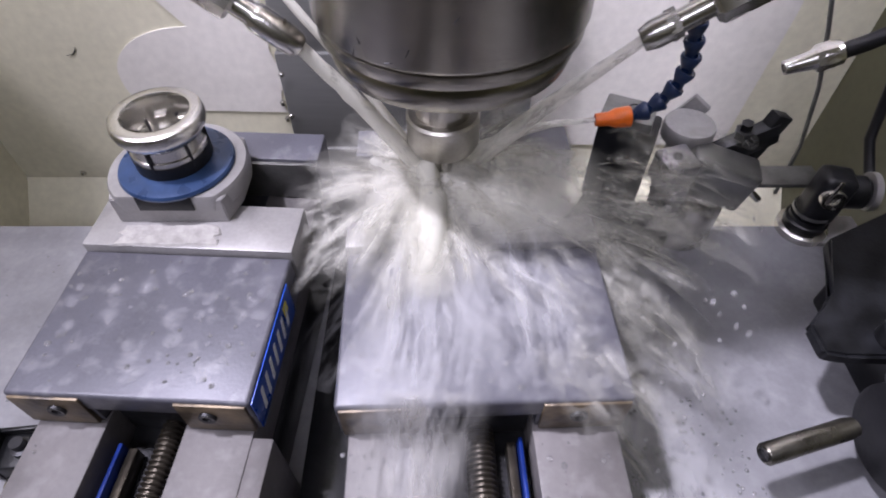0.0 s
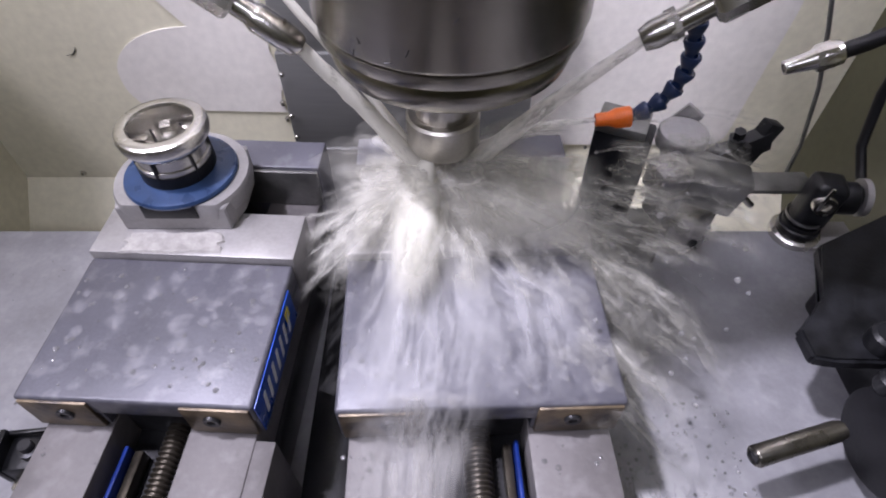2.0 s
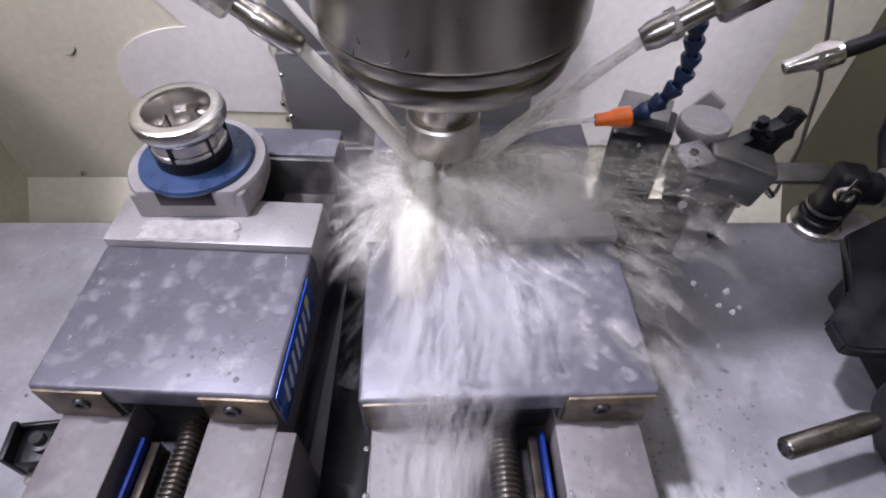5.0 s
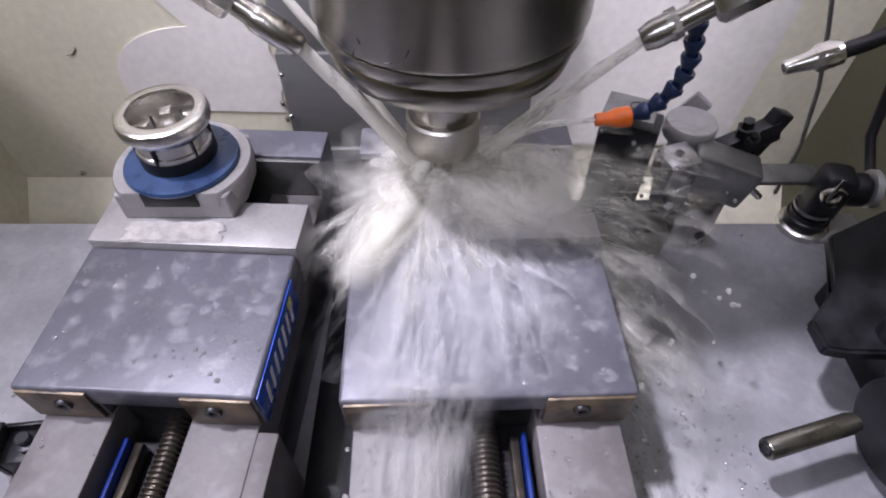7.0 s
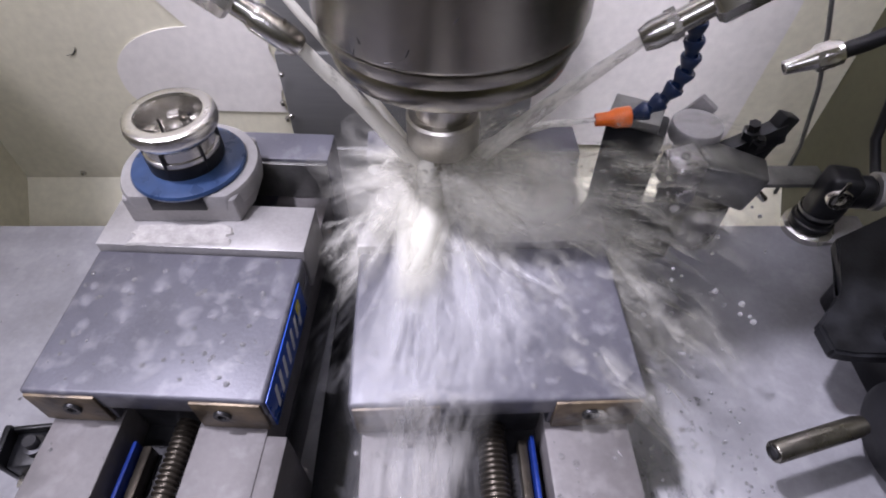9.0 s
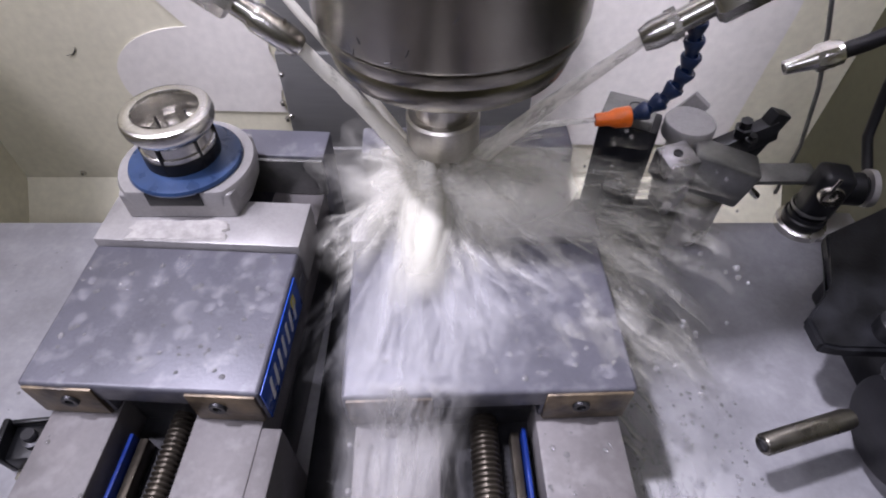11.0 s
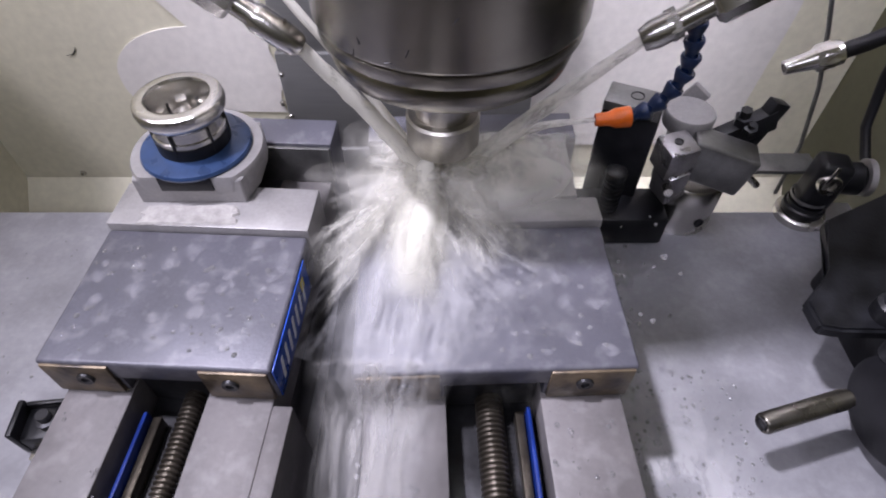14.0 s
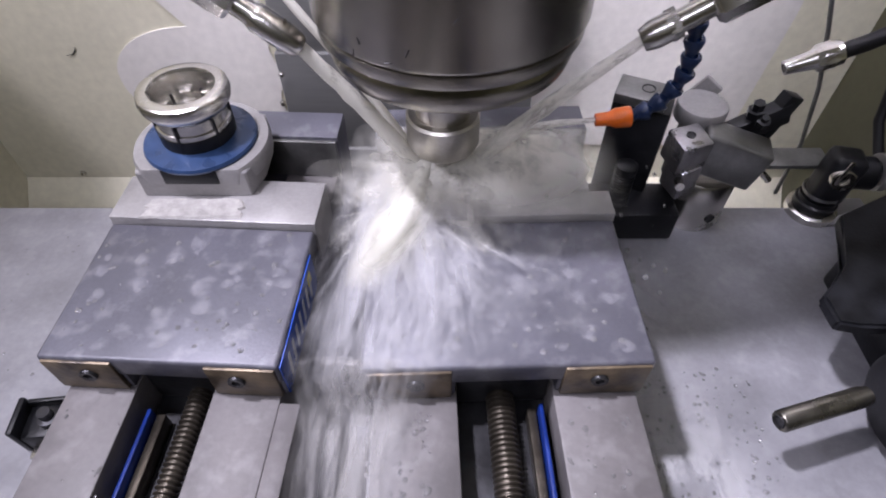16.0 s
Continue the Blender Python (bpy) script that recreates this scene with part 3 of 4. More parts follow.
solid("power_cable", tube(bmesh.new(), [(0.328, 0.488, 0.10), (0.3351, 0.486, 0.0273), (0.3489, 0.485, -0.0086), (0.3695, 0.484, -0.0676), (0.3856, 0.484, -0.138), (0.39, 0.484, -0.21)], [0.0022] * 6, 8), M_GREY, "thin grey cable hanging on the wall", "cable")
carried(solid("sensor_cable", tube(bmesh.new(), [(0.3640, 0.352, -0.066), (0.3720, 0.380, -0.060), (0.3734, 0.40, -0.0448), (0.3697, 0.41, 0.0), (0.374, 0.42, 0.06), (0.380, 0.43, 0.12)], [0.0042] * 6, 10), M_RUBBER, "black cable leading to the swivel holder", "cable"))

# pale wall patches, seams and stuck chips
# glare on the wet wall, put in as a thin pale shape
bm = bmesh.new()
turns = [i * math.pi / 24 for i in range(13)]
outl = [(-0.237 - 0.085 * math.sin(a), -0.066 + 0.054 * math.cos(a)) for a in turns]
outl += [(-0.292 - 0.030 * math.cos(a), -0.070 - 0.034 * math.sin(a)) for a in turns[1:]]
outl += [(-0.163 - 0.004 * math.sin(i * 1.3), -0.107 + 0.012 * i) for i in range(8)]
outl += [(-0.160, 0.55), (-0.262, 0.55), (-0.262, 0.02)]
fr, bk = [[bm.verts.new((x, y, z)) for x, z in outl] for y in (0.4982, 0.4998)]
bm.faces.new(fr), bm.faces.new(bk[::-1])
for k in range(len(outl)):
    bm.faces.new((fr[k], bk[k], bk[(k + 1) % len(outl)], fr[(k + 1) % len(outl)]))
solid("cover_sheet", bm, M_WALLW, "pale patch painting the glare on the rear wall", "panel")
# thin pale shape added to lighten the wall right of the column
bm = bmesh.new()
outl = [(0.088, 0.55), (0.088, -0.150), (0.292, -0.150)] + [(0.292 + 0.018 * math.sin(a), -0.132 - 0.018 * math.cos(a)) for a in turns[1:]] + [(0.322, 0.0), (0.330, 0.55)]
fr, bk = [[bm.verts.new((x, y, z)) for x, z in outl] for y in (0.4982, 0.4998)]
bm.faces.new(fr), bm.faces.new(bk[::-1])
for k in range(len(outl)):
    bm.faces.new((fr[k], bk[k], bk[(k + 1) % len(outl)], fr[(k + 1) % len(outl)]))
solid("cover_sheet", bm, M_WALLW, "pale patch lightening the rear wall beside the way cover", "panel")
for i, (x, z) in enumerate(((-0.50 + 0.16, -0.193), (-0.29, -0.193), (-0.42, -0.193), (-0.1655, -0.095), (-0.1645, -0.115))):
    solid("rivet", L([(0.0, 0.003), (0.0022, 0.0024), (0.0034, 0.0), (0.0034, -0.001)], 14), M_STEEL, "small steel wall rivet", "rivet", pose(x, 0.4990 if i < 3 else 0.4975, z, 90, 0, 0), group="rivets")
for z in (-0.10, -0.075, -0.03, 0.02):
    for x in (-0.1440, 0.0785):
        part("rivet", L([(0.0, 0.002), (0.0018, 0.0016), (0.0028, 0.0), (0.0028, -0.001)], 12), M_STEEL, column, m=pose(x, 0.4475, z, 90, 0, 0))


def chip(name, m, label, s):
    bm = bmesh.new()
    tube(bm, [(-0.004 * s, 0, 0), (-0.001 * s, 0.0008, 0.0004), (0.001 * s, 0.0010, 0.002 * s), (0.0022 * s, 0.0006, 0.0045 * s)], [0.0002, 0.0006, 0.0007, 0.0001], 6)
    return solid(name, bm, M_DARK, label, "chip", m, group="stuck chips")


chip("metal_chip", pose(-0.3556, 0.4985, -0.0412, 0, 0, 0), "dark curled metal chip stuck to the wall", 1.9)
CHIP_R = 0.0686
for ang, z, s, r in ((-127, 0.132, 1.5, 70), (-126, 0.138, 1.2, 110), (-104, 0.138, 1.4, 60), (-110, 0.129, 1.4, 5), (-87, 0.152, 1.2, 40), (-140, 0.17, 0.9, 60)):
    a = radians(ang)
    chip("metal_chip", pose(SX + CHIP_R * math.cos(a), SY + CHIP_R * math.sin(a), z - 0.004, 0, 0, ang + 90) @ pose(0, 0, 0, 0, -r, 0), "dark metal chip stuck to the spindle", s)


def lamp_house(eye, target, sx, sy, label, stem):
    """Unseen flat lamp housing behind a light, with a stem to roof or wall."""
    lamp = thing("work_lamp", label, "lamp", look(eye, target), "machine lamps")
    part("housing", B(-sx / 2 - 0.012, sx / 2 + 0.012, -sy / 2 - 0.012, sy / 2 + 0.012, 0.004, 0.030, 0.004), M_GREY, lamp)
    for s in (-1, 1):
        part("rim", B(s * (sx / 2 + 0.008) - 0.004, s * (sx / 2 + 0.008) + 0.004, -sy / 2 - 0.012, sy / 2 + 0.012, -0.006, 0.0038, 0.001), M_GREY, lamp)
    inv = lamp.matrix_basis.inverted()
    part("stem", tube(bmesh.new(), [(0, 0, 0.029), inv @ Vector(stem)], [0.008, 0.008], 12), M_STEEL, lamp)


lamp_house(*WORK_LAMP, 0.07, 0.07, "small square grey work lamp on a stem", (-0.33, 0.19, 1.2))
lamp_house(*LEFT_LAMP, 0.36, 0.10, "long grey strip lamp along the side", (-0.74, 0.02, 1.2))
# the last two housings carry the added fill lights
lamp_house(*DOOR_FILL, 0.80, 0.12, "unseen fill lamp added over the door", (-0.26, -0.54, 0.76))
lamp_house(*WALL_FILL, 0.60, 0.12, "unseen fill lamp added under the roof for the rear wall", (0.12, 0.20, 1.2))


# ---------------------------------------------------------------- coolant
def coolant_mat(name, col, peak, along, across, lo, hi, trans=0.35, soft_edge=True):
    """Milky coolant: streaks and gaps run along the flow (uv: across, along)."""
    m = bpy.data.materials.new(name)
    m.use_nodes = True
    nt = m.node_tree
    N, K = nt.nodes.new, nt.links.new
    nt.nodes.remove(nt.nodes["Principled BSDF"])
    uv = N("ShaderNodeTexCoord")
    sep = N("ShaderNodeSeparateXYZ")
    K(uv.outputs["UV"], sep.inputs[0])
    geo = N("ShaderNodeNewGeometry")
    comb = N("ShaderNodeCombineXYZ")

    def calc(op, a, b=0.0, clamp=False):
        n = N("ShaderNodeMath")
        n.operation, n.use_clamp = op, clamp
        for i, v in enumerate((a, b)):
            if isinstance(v, float):
                n.inputs[i].default_value = v
            else:
                K(v, n.inputs[i])
        return n.outputs[0]

    u, v = sep.outputs[0], sep.outputs[1]
    K(calc("MULTIPLY", u, across), comb.inputs[0])
    K(calc("MULTIPLY", v, along), comb.inputs[1])
    K(calc("MULTIPLY", geo.outputs["Random Per Island"], 60.0), comb.inputs[2])
    no = N("ShaderNodeTexNoise")
    no.inputs["Scale"].default_value, no.inputs["Detail"].default_value, no.inputs["Roughness"].default_value = 1.0, 5, 0.6
    no.inputs["Distortion"].default_value = 0.25
    K(comb.outputs[0], no.inputs["Vector"])
    mr = N("ShaderNodeMapRange")
    mr.inputs["From Min"].default_value, mr.inputs["From Max"].default_value = lo, hi
    mr.interpolation_type = "SMOOTHSTEP"
    K(no.outputs["Fac"], mr.inputs["Value"])
    a = mr.outputs[0]
    if soft_edge:
        edge = calc("MULTIPLY", calc("MULTIPLY", u, calc("SUBTRACT", 1.0, u)), 4.0)
        edge = calc("POWER", edge, 1.6, True)
        ends = calc("MULTIPLY", calc("SUBTRACT", 1.0, v), 2.2, True)
        starts = calc("MULTIPLY", v, 9.0, True)
        a = calc("MULTIPLY", calc("MULTIPLY", a, edge), calc("MULTIPLY", ends, starts))
    a = calc("MULTIPLY", a, peak, True)
    dif, tra, glo, clear = N("ShaderNodeBsdfDiffuse"), N("ShaderNodeBsdfTranslucent"), N("ShaderNodeBsdfGlossy"), N("ShaderNodeBsdfTransparent")
    dif.inputs[0].default_value = tra.inputs[0].default_value = (*col, 1)
    glo.inputs["Roughness"].default_value = 0.55
    m1, m2, m3 = N("ShaderNodeMixShader"), N("ShaderNodeMixShader"), N("ShaderNodeMixShader")
    m1.inputs[0].default_value, m2.inputs[0].default_value = trans, 0.05
    K(dif.outputs[0], m1.inputs[1]), K(tra.outputs[0], m1.inputs[2])
    K(m1.outputs[0], m2.inputs[1]), K(glo.outputs[0], m2.inputs[2])
    K(a, m3.inputs[0]), K(clear.outputs[0], m3.inputs[1]), K(m2.outputs[0], m3.inputs[2])
    K(m3.outputs[0], nt.nodes["Material Output"].inputs[0])
    return m


WHITE = (0.86, 0.845, 0.78)
M_JETW = coolant_mat("coolant_jet_weak", WHITE, 0.62, 6.0, 4.0, 0.15, 0.6, 0.3, False)
M_JET = coolant_mat("coolant_jet", WHITE, 0.95, 6.0, 4.0, 0.15, 0.5, 0.3, False)
M_STREAK = coolant_mat("coolant_streaks", (0.78, 0.77, 0.71), 0.55, 3.0, 2.2, 0.28, 0.70, 0.5)
M_MIST = coolant_mat("coolant_mist", (0.76, 0.75, 0.69), 0.40, 2.6, 3.0, 0.28, 0.72, 0.5)
M_SHEET = coolant_mat("coolant_sheet", (0.58, 0.58, 0.61), 0.50, 4.5, 8.0, 0.34, 0.70, 0.25)
M_FOAM = coolant_mat("coolant_foam", (0.74, 0.73, 0.66), 1.0, 3.5, 2.6, 0.10, 0.42, 0.4)
M_BLANKET = coolant_mat("coolant_blanket", (0.82, 0.81, 0.75), 1.0, 2.6, 5.0, 0.27, 0.54, 0.3)
M_FALL = coolant_mat("coolant_fall", (0.52, 0.51, 0.50), 0.62, 3.0, 9.0, 0.34, 0.68, 0.3)
M_FILM = coolant_mat("coolant_film", (0.55, 0.55, 0.58), 0.20, 5.0, 8.0, 0.36, 0.72, 0.1)
M_BUBBLE = mat("coolant_drops", (0.9, 0.9, 0.92), 0.06, 0.0, 0.03, 300, 0.0, 600, rvary=0.03)
M_BUBBLE.node_tree.nodes["Principled BSDF"].inputs["Transmission Weight"].default_value = 0.85
M_BUBBLE.node_tree.nodes["Principled BSDF"].inputs["IOR"].default_value = 1.33
IMPACT = (-0.012, 0.279, 0.006)
SPRAY, FLOW = [], []


def hash_of(name):
    return sum((i + 1) * ord(c) for i, c in enumerate(name))


def grid_strip(bm, uvl, rows):
    """Quads between rows of points, with uv across and along the flow."""
    made = [[bm.verts.new(p) for p in r] for r in rows]
    n, w = len(made), len(made[0])
    for i in range(n - 1):
        for j in range(w - 1):
            f = bm.faces.new((made[i][j], made[i][j + 1], made[i + 1][j + 1], made[i + 1][j]))
            for lp, (a, b) in zip(f.loops, ((i, j), (i, j + 1), (i + 1, j + 1), (i + 1, j))):
                lp[uvl].uv = (b / (w - 1), a / (n - 1))


def strand(bm, uvl, p, v, length, w0, w1, roll, fall=2.2, n=7):
    """One thrown tongue of coolant, cambered, bending down as it flies."""
    rows, v = [], Vector(v).normalized()
    for i in range(n):
        s = i / (n - 1)
        c = Vector(p) + v * length * s + Vector((0, 0, -fall * length * length * s * s * 2.5))
        d = v + Vector((0, 0, -2 * fall * length * s * 2.5))
        d.normalize()
        side = d.cross(Vector((0, 0, 1))).normalized()
        up = side.cross(d)
        a = side * math.cos(roll) + up * math.sin(roll)
        b = d.cross(a)
        w = w0 + (w1 - w0) * s
        wob = 0.25 * w * math.sin(9 * s + 7 * roll)
        rows.append([c + a * (-w + wob), c + a * wob + b * 0.45 * w, c + a * (w + wob)])
    grid_strip(bm, uvl, rows)


def ball(bm, c, r, flat=1.0):
    rings = []
    for k in range(1, 4):
        th = math.pi * k / 4
        rings.append([bm.verts.new((c[0] + r * math.sin(th) * math.cos(a), c[1] + r * math.sin(th) * math.sin(a), c[2] + r * flat * math.cos(th)))
                      for a in [i * math.pi / 3.5 for i in range(7)]])
    t, b = bm.verts.new((c[0], c[1], c[2] + r * flat)), bm.verts.new((c[0], c[1], c[2] - r * flat))
    for i in range(7):
        j = (i + 1) % 7
        bm.faces.new((t, rings[0][i], rings[0][j])), bm.faces.new((b, rings[2][j], rings[2][i]))
        for p, q in zip(rings, rings[1:]):
            bm.faces.new((p[i], q[i], q[j], p[j]))


def spray(az0, az1, count, l0, l1, e0, e1, r0, r1, seed, act, jit=1.0, wid=1.0, label="white coolant thrown off the cutter in streaks"):
    """A sector of thrown coolant; az in degrees, 0 towards the front, positive to the right."""
    rnd = random.Random(seed)
    bm = bmesh.new()
    uvl = bm.loops.layers.uv.new("flow")
    for _ in range(int(count * 0.5)):
        az = radians(rnd.uniform(az0, az1))
        el = radians(rnd.uniform(e0, e1))
        d = Vector((math.sin(az) * math.cos(el), -math.cos(az) * math.cos(el), math.sin(el)))
        r = rnd.uniform(r0, r1)
        p = d * r + Vector((0, 0, -2.2 * r * r * 2.5 * 0.3))
        w = rnd.uniform(0.0016, 0.0055) * wid
        strand(bm, uvl, p, d, rnd.uniform(l0, l1), w * 0.7, w * rnd.uniform(1.0, 2.4), rnd.uniform(-0.7, 0.7))
    # broad soft tongues between the streaks
    me = mesh_of("coolant_spray", bm, M_STREAK)
    bm = bmesh.new()
    bm.from_mesh(me)
    uvl = bm.loops.layers.uv.verify()
    n = len(bm.faces)
    for _ in range(int(count * 0.55)):
        az = radians(rnd.uniform(az0, az1))
        el = radians(rnd.uniform(e0, e1))
        d = Vector((math.sin(az) * math.cos(el), -math.cos(az) * math.cos(el), math.sin(el)))
        w = rnd.uniform(0.005, 0.013) * wid
        strand(bm, uvl, d * rnd.uniform(r0, r1), d, rnd.uniform(l0, l1), w * 0.6, w * 1.4, rnd.uniform(-0.5, 0.5))
    bm.faces.ensure_lookup_table()
    for f in bm.faces[n:]:
        f.material_index = 1
    bm.to_mesh(me)
    bm.free()
    me.materials.append(M_MIST)
    ob = tagged(new("coolant_spray", me), label, "coolant", "coolant spray", "stuff")
    ob.matrix_basis = Matrix.Translation(IMPACT)
    SPRAY.append((ob, IMPACT, radians((az0 + az1) / 2), act, jit))
    return ob


def steps(*pairs):
    """A value that runs in straight lines through (seconds, value) pairs."""
    def f(t):
        for (a, x), (b, y) in zip(pairs, pairs[1:]):
            if t <= b:
                return x + (y - x) * max(0.0, (t - a) / (b - a))
        return pairs[-1][1]
    return f


WIDE = steps((0, 1.0), (1.9, 1.0), (2.4, 0.5), (4.3, 0.5), (5.2, 0.9), (6.3, 0.6), (6.7, 0.8), (8.7, 0.95), (10.9, 0.95), (11.2, 0.6), (11.4, 0.1), (16, 0.1))
FAR = steps((0, 1.0), (1.9, 1.0), (2.4, 0.6), (4.3, 0.6), (5.2, 0.9), (6.3, 0.6), (8.7, 0.9), (10.9, 0.9), (11.2, 0.2), (11.5, -0.7), (16, -0.7))
LEFT = steps((0, 0.85), (2.0, 0.7), (2.4, 0.4), (6.3, 0.5), (8.7, 0.55), (11.1, 0.5), (11.5, 0.3), (13.8, 0.3), (14.0, 0.6), (14.5, 0.35), (16, 0.45))
FRONT = steps((0, 1.0), (8.7, 0.9), (11.1, 0.9), (11.5, 0.6), (13.4, 1.0), (16, 0.7))
spray(40, 85, 46, 0.03, 0.075, -2, 16, 0.010, 0.060, 11, WIDE)
spray(85, 130, 44, 0.03, 0.070, 0, 18, 0.012, 0.060, 12, WIDE)
spray(55, 100, 40, 0.03, 0.060, -10, 6, 0.085, 0.150, 13, FAR, 0.8)
spray(30, 62, 46, 0.03, 0.070, -14, 2, 0.080, 0.170, 14, WIDE, 0.8)
spray(-95, -50, 46, 0.025, 0.055, -2, 20, 0.010, 0.045, 15, LEFT)
spray(-140, -95, 34, 0.02, 0.045, 0, 20, 0.010, 0.040, 16, LEFT)
spray(-50, -8, 50, 0.03, 0.065, -4, 14, 0.012, 0.055, 17, FRONT)
spray(-8, 40, 50, 0.03, 0.065, -6, 10, 0.012, 0.070, 18, FRONT)
spray(-75, -40, 30, 0.02, 0.050, -20, 0, 0.050, 0.090, 19, LEFT, 0.7)
spray(130, 215, 34, 0.02, 0.040, 0, 22, 0.010, 0.035, 20, LEFT)

spray(42, 92, 56, 0.03, 0.075, -28, -8, 0.100, 0.190, 21, WIDE, 0.7, 1.15)
spray(60, 80, 30, 0.03, 0.080, -6, 8, 0.060, 0.120, 22, WIDE, 1.0, 1.2)
spray(72, 104, 50, 0.03, 0.075, -4, 10, 0.100, 0.180, 23, FAR, 0.8, 1.2)
# flying drops
for az0, az1, seed in ((35, 75, 31), (70, 110, 32)):
    rnd, bm = random.Random(seed), bmesh.new()
    for _ in range(45):
        az, r = radians(rnd.uniform(az0, az1)), rnd.uniform(0.10, 0.22)
        ball(bm, (math.sin(az) * r, -math.cos(az) * r, rnd.uniform(-0.09, 0.0)), rnd.uniform(0.0006, 0.0019))
    ob = tagged(new("coolant_drops", mesh_of("coolant_drops", bm, M_BUBBLE)), "flying drops of milky coolant", "coolant", "coolant spray", "stuff")
    SPRAY.append((ob, IMPACT, radians((az0 + az1) / 2), WIDE, 1.0))

# the heavy stream that runs forward from the cutter
rnd, bm = random.Random(5), bmesh.new()
uvl = bm.loops.layers.uv.new("flow")
for layer in range(4):
    rows = []
    for i in range(26):
        s = i / 25
        y = -0.108 * s + 0.006
        half = (0.0085 + 0.0065 * math.sin(min(1, s * 1.6) * math.pi * 0.6)) * (1.0 + 0.18 * layer) * (1 - 0.35 * s)
        hgt = (0.0125 * (1 - s) + 0.0045) * (1 - 0.16 * layer)
        row = []
        for j in range(11):
            q = j / 10 * 2 - 1
            lump = noise.noise(Vector((q * 1.4 + 9 * layer, s * 7, layer * 3.3))) * 0.0032
            row.append(Vector((q * half + 0.004 * math.sin(4 * s + layer * 2) + 0.5 * lump, y, -0.004 + hgt * math.sqrt(max(0.0, 1 - q * q)) + lump)))
        rows.append(row)
    grid_strip(bm, uvl, rows)
plume = tagged(new("coolant_stream", mesh_of("coolant_stream", bm, M_FOAM)), "thick white stream of coolant running off the cutter", "coolant", "", "stuff")
plume.matrix_basis = Matrix.Translation(IMPACT)
PLUME_YAW = [(0.0, 2), (0.6, -2), (1.2, -10), (1.5, -12), (2.0, -4), (2.5, 4), (3.0, 2), (3.5, 5), (4.0, 3), (5.0, -4), (6.3, -3), (6.6, -8), (7.0, -24), (7.5, -14),
             (8.0, -4), (8.5, 2), (9.5, -6), (10.8, -3), (11.0, 0), (11.5, 2), (12.0, 5), (12.5, 4), (13.0, 0), (13.5, 0), (14.0, -4), (14.5, -6), (15.0, -14), (15.5, -20), (16.0, -20)]

# crown of foam round the cutter: lumpy domes with ragged rims
M_CROWN = coolant_mat("coolant_crown", (0.74, 0.725, 0.67), 0.68, 3.0, 9.0, 0.34, 0.72, 0.4)


def crown(reach, rise, seed, label):
    bm = bmesh.new()
    uvl = bm.loops.layers.uv.new("flow")
    rows = []
    for i in range(16):
        s = i / 15
        row = []
        for j in range(73):
            a = 2 * math.pi * j / 72
            lump = noise.noise(Vector((math.sin(a) * 2.6 + seed, math.cos(a) * 2.6, s * 2.5)))
            fine = noise.noise(Vector((math.sin(a) * 8 + seed, math.cos(a) * 8, s * 9 + seed)))
            r = 0.003 + reach * s * (1.0 + 0.55 * lump)
            z = rise * (math.sin(s * 2.6) * (1 + 0.8 * lump) - 0.9 * s * s) + 0.0035 * fine * s + 0.004
            row.append(Vector((math.sin(a) * r, math.cos(a) * r, max(z, -0.004))))
        rows.append(row)
    grid_strip(bm, uvl, rows)
    ob = tagged(new("coolant_crown", mesh_of("coolant_crown", bm, M_CROWN)), label, "coolant", "coolant spray", "stuff")
    SPRAY.append((ob, IMPACT, 0.0, steps((0, 1), (16, 1)), 1.5))


crown(0.034, 0.014, 3.0, "thick white foam boiling round the cutter")
crown(0.050, 0.011, 8.0, "white foam thrown round the cutter")
crown(0.066, 0.008, 14.0, "low white foam spreading from the cutter")


# coolant running over the vise, its front edge and the bed
def flow(name, label, lanes, profile, material, layers, drift, lump=0.0016, cols=18):
    bm = bmesh.new()
    uvl = bm.loops.layers.uv.new("flow")
    for layer in range(layers):
        rows = []
        for i, ((x0, x1), (y, z)) in enumerate(zip(lanes, profile)):
            row = []
            for j in range(cols):
                q = j / (cols - 1)
                n1 = noise.noise(Vector((q * 6 + layer * 7, i * 0.6, layer * 2.7)))
                row.append(Vector((x0 + (x1 - x0) * q + 0.004 * n1, y - 0.0012 * layer + 0.002 * n1, z + 0.0012 * layer + lump * (1 + n1))))
            rows.append(row)
        grid_strip(bm, uvl, rows)
    ob = tagged(new(name, mesh_of(name, bm, material)), label, "coolant", "", "stuff")
    FLOW.append((ob, drift))
    return ob


prof = [(0.285, 0.012), (0.262, 0.010), (0.245, 0.007), (0.232, 0.003), (0.21, 0.002), (0.19, 0.002), (0.17, 0.002), (0.152, 0.002), (0.142, 0.001), (0.137, -0.004),
        (0.133, -0.014), (0.128, -0.025), (0.115, -0.028), (0.09, -0.028), (0.06, -0.028), (0.03, -0.028)]
lanes = [(-0.030, 0.010), (-0.042, 0.020), (-0.046, 0.030), (-0.047, 0.036), (-0.048, 0.040), (-0.049, 0.040), (-0.049, 0.036), (-0.049, 0.030), (-0.049, 0.026), (-0.049, 0.022),
         (-0.048, 0.018), (-0.047, 0.014), (-0.047, 0.012), (-0.046, 0.010), (-0.045, 0.008), (-0.044, 0.006)]
flow("coolant_sheet", "white coolant sheet streaming over the vise jaw", lanes, prof, M_SHEET, 2,
     steps((0, 0.010), (8.7, 0.006), (11.1, 0.002), (11.5, -0.004), (14, -0.006), (14.5, -0.018), (16, -0.024)))
SIDE = steps((0, 0.0), (2.0, 0.0), (2.4, -0.040), (4.5, -0.040), (5.2, -0.010), (6.2, -0.030), (6.7, -0.010), (7.3, -0.025), (8.7, -0.030), (11.1, -0.040), (11.5, -0.062), (16, -0.062))
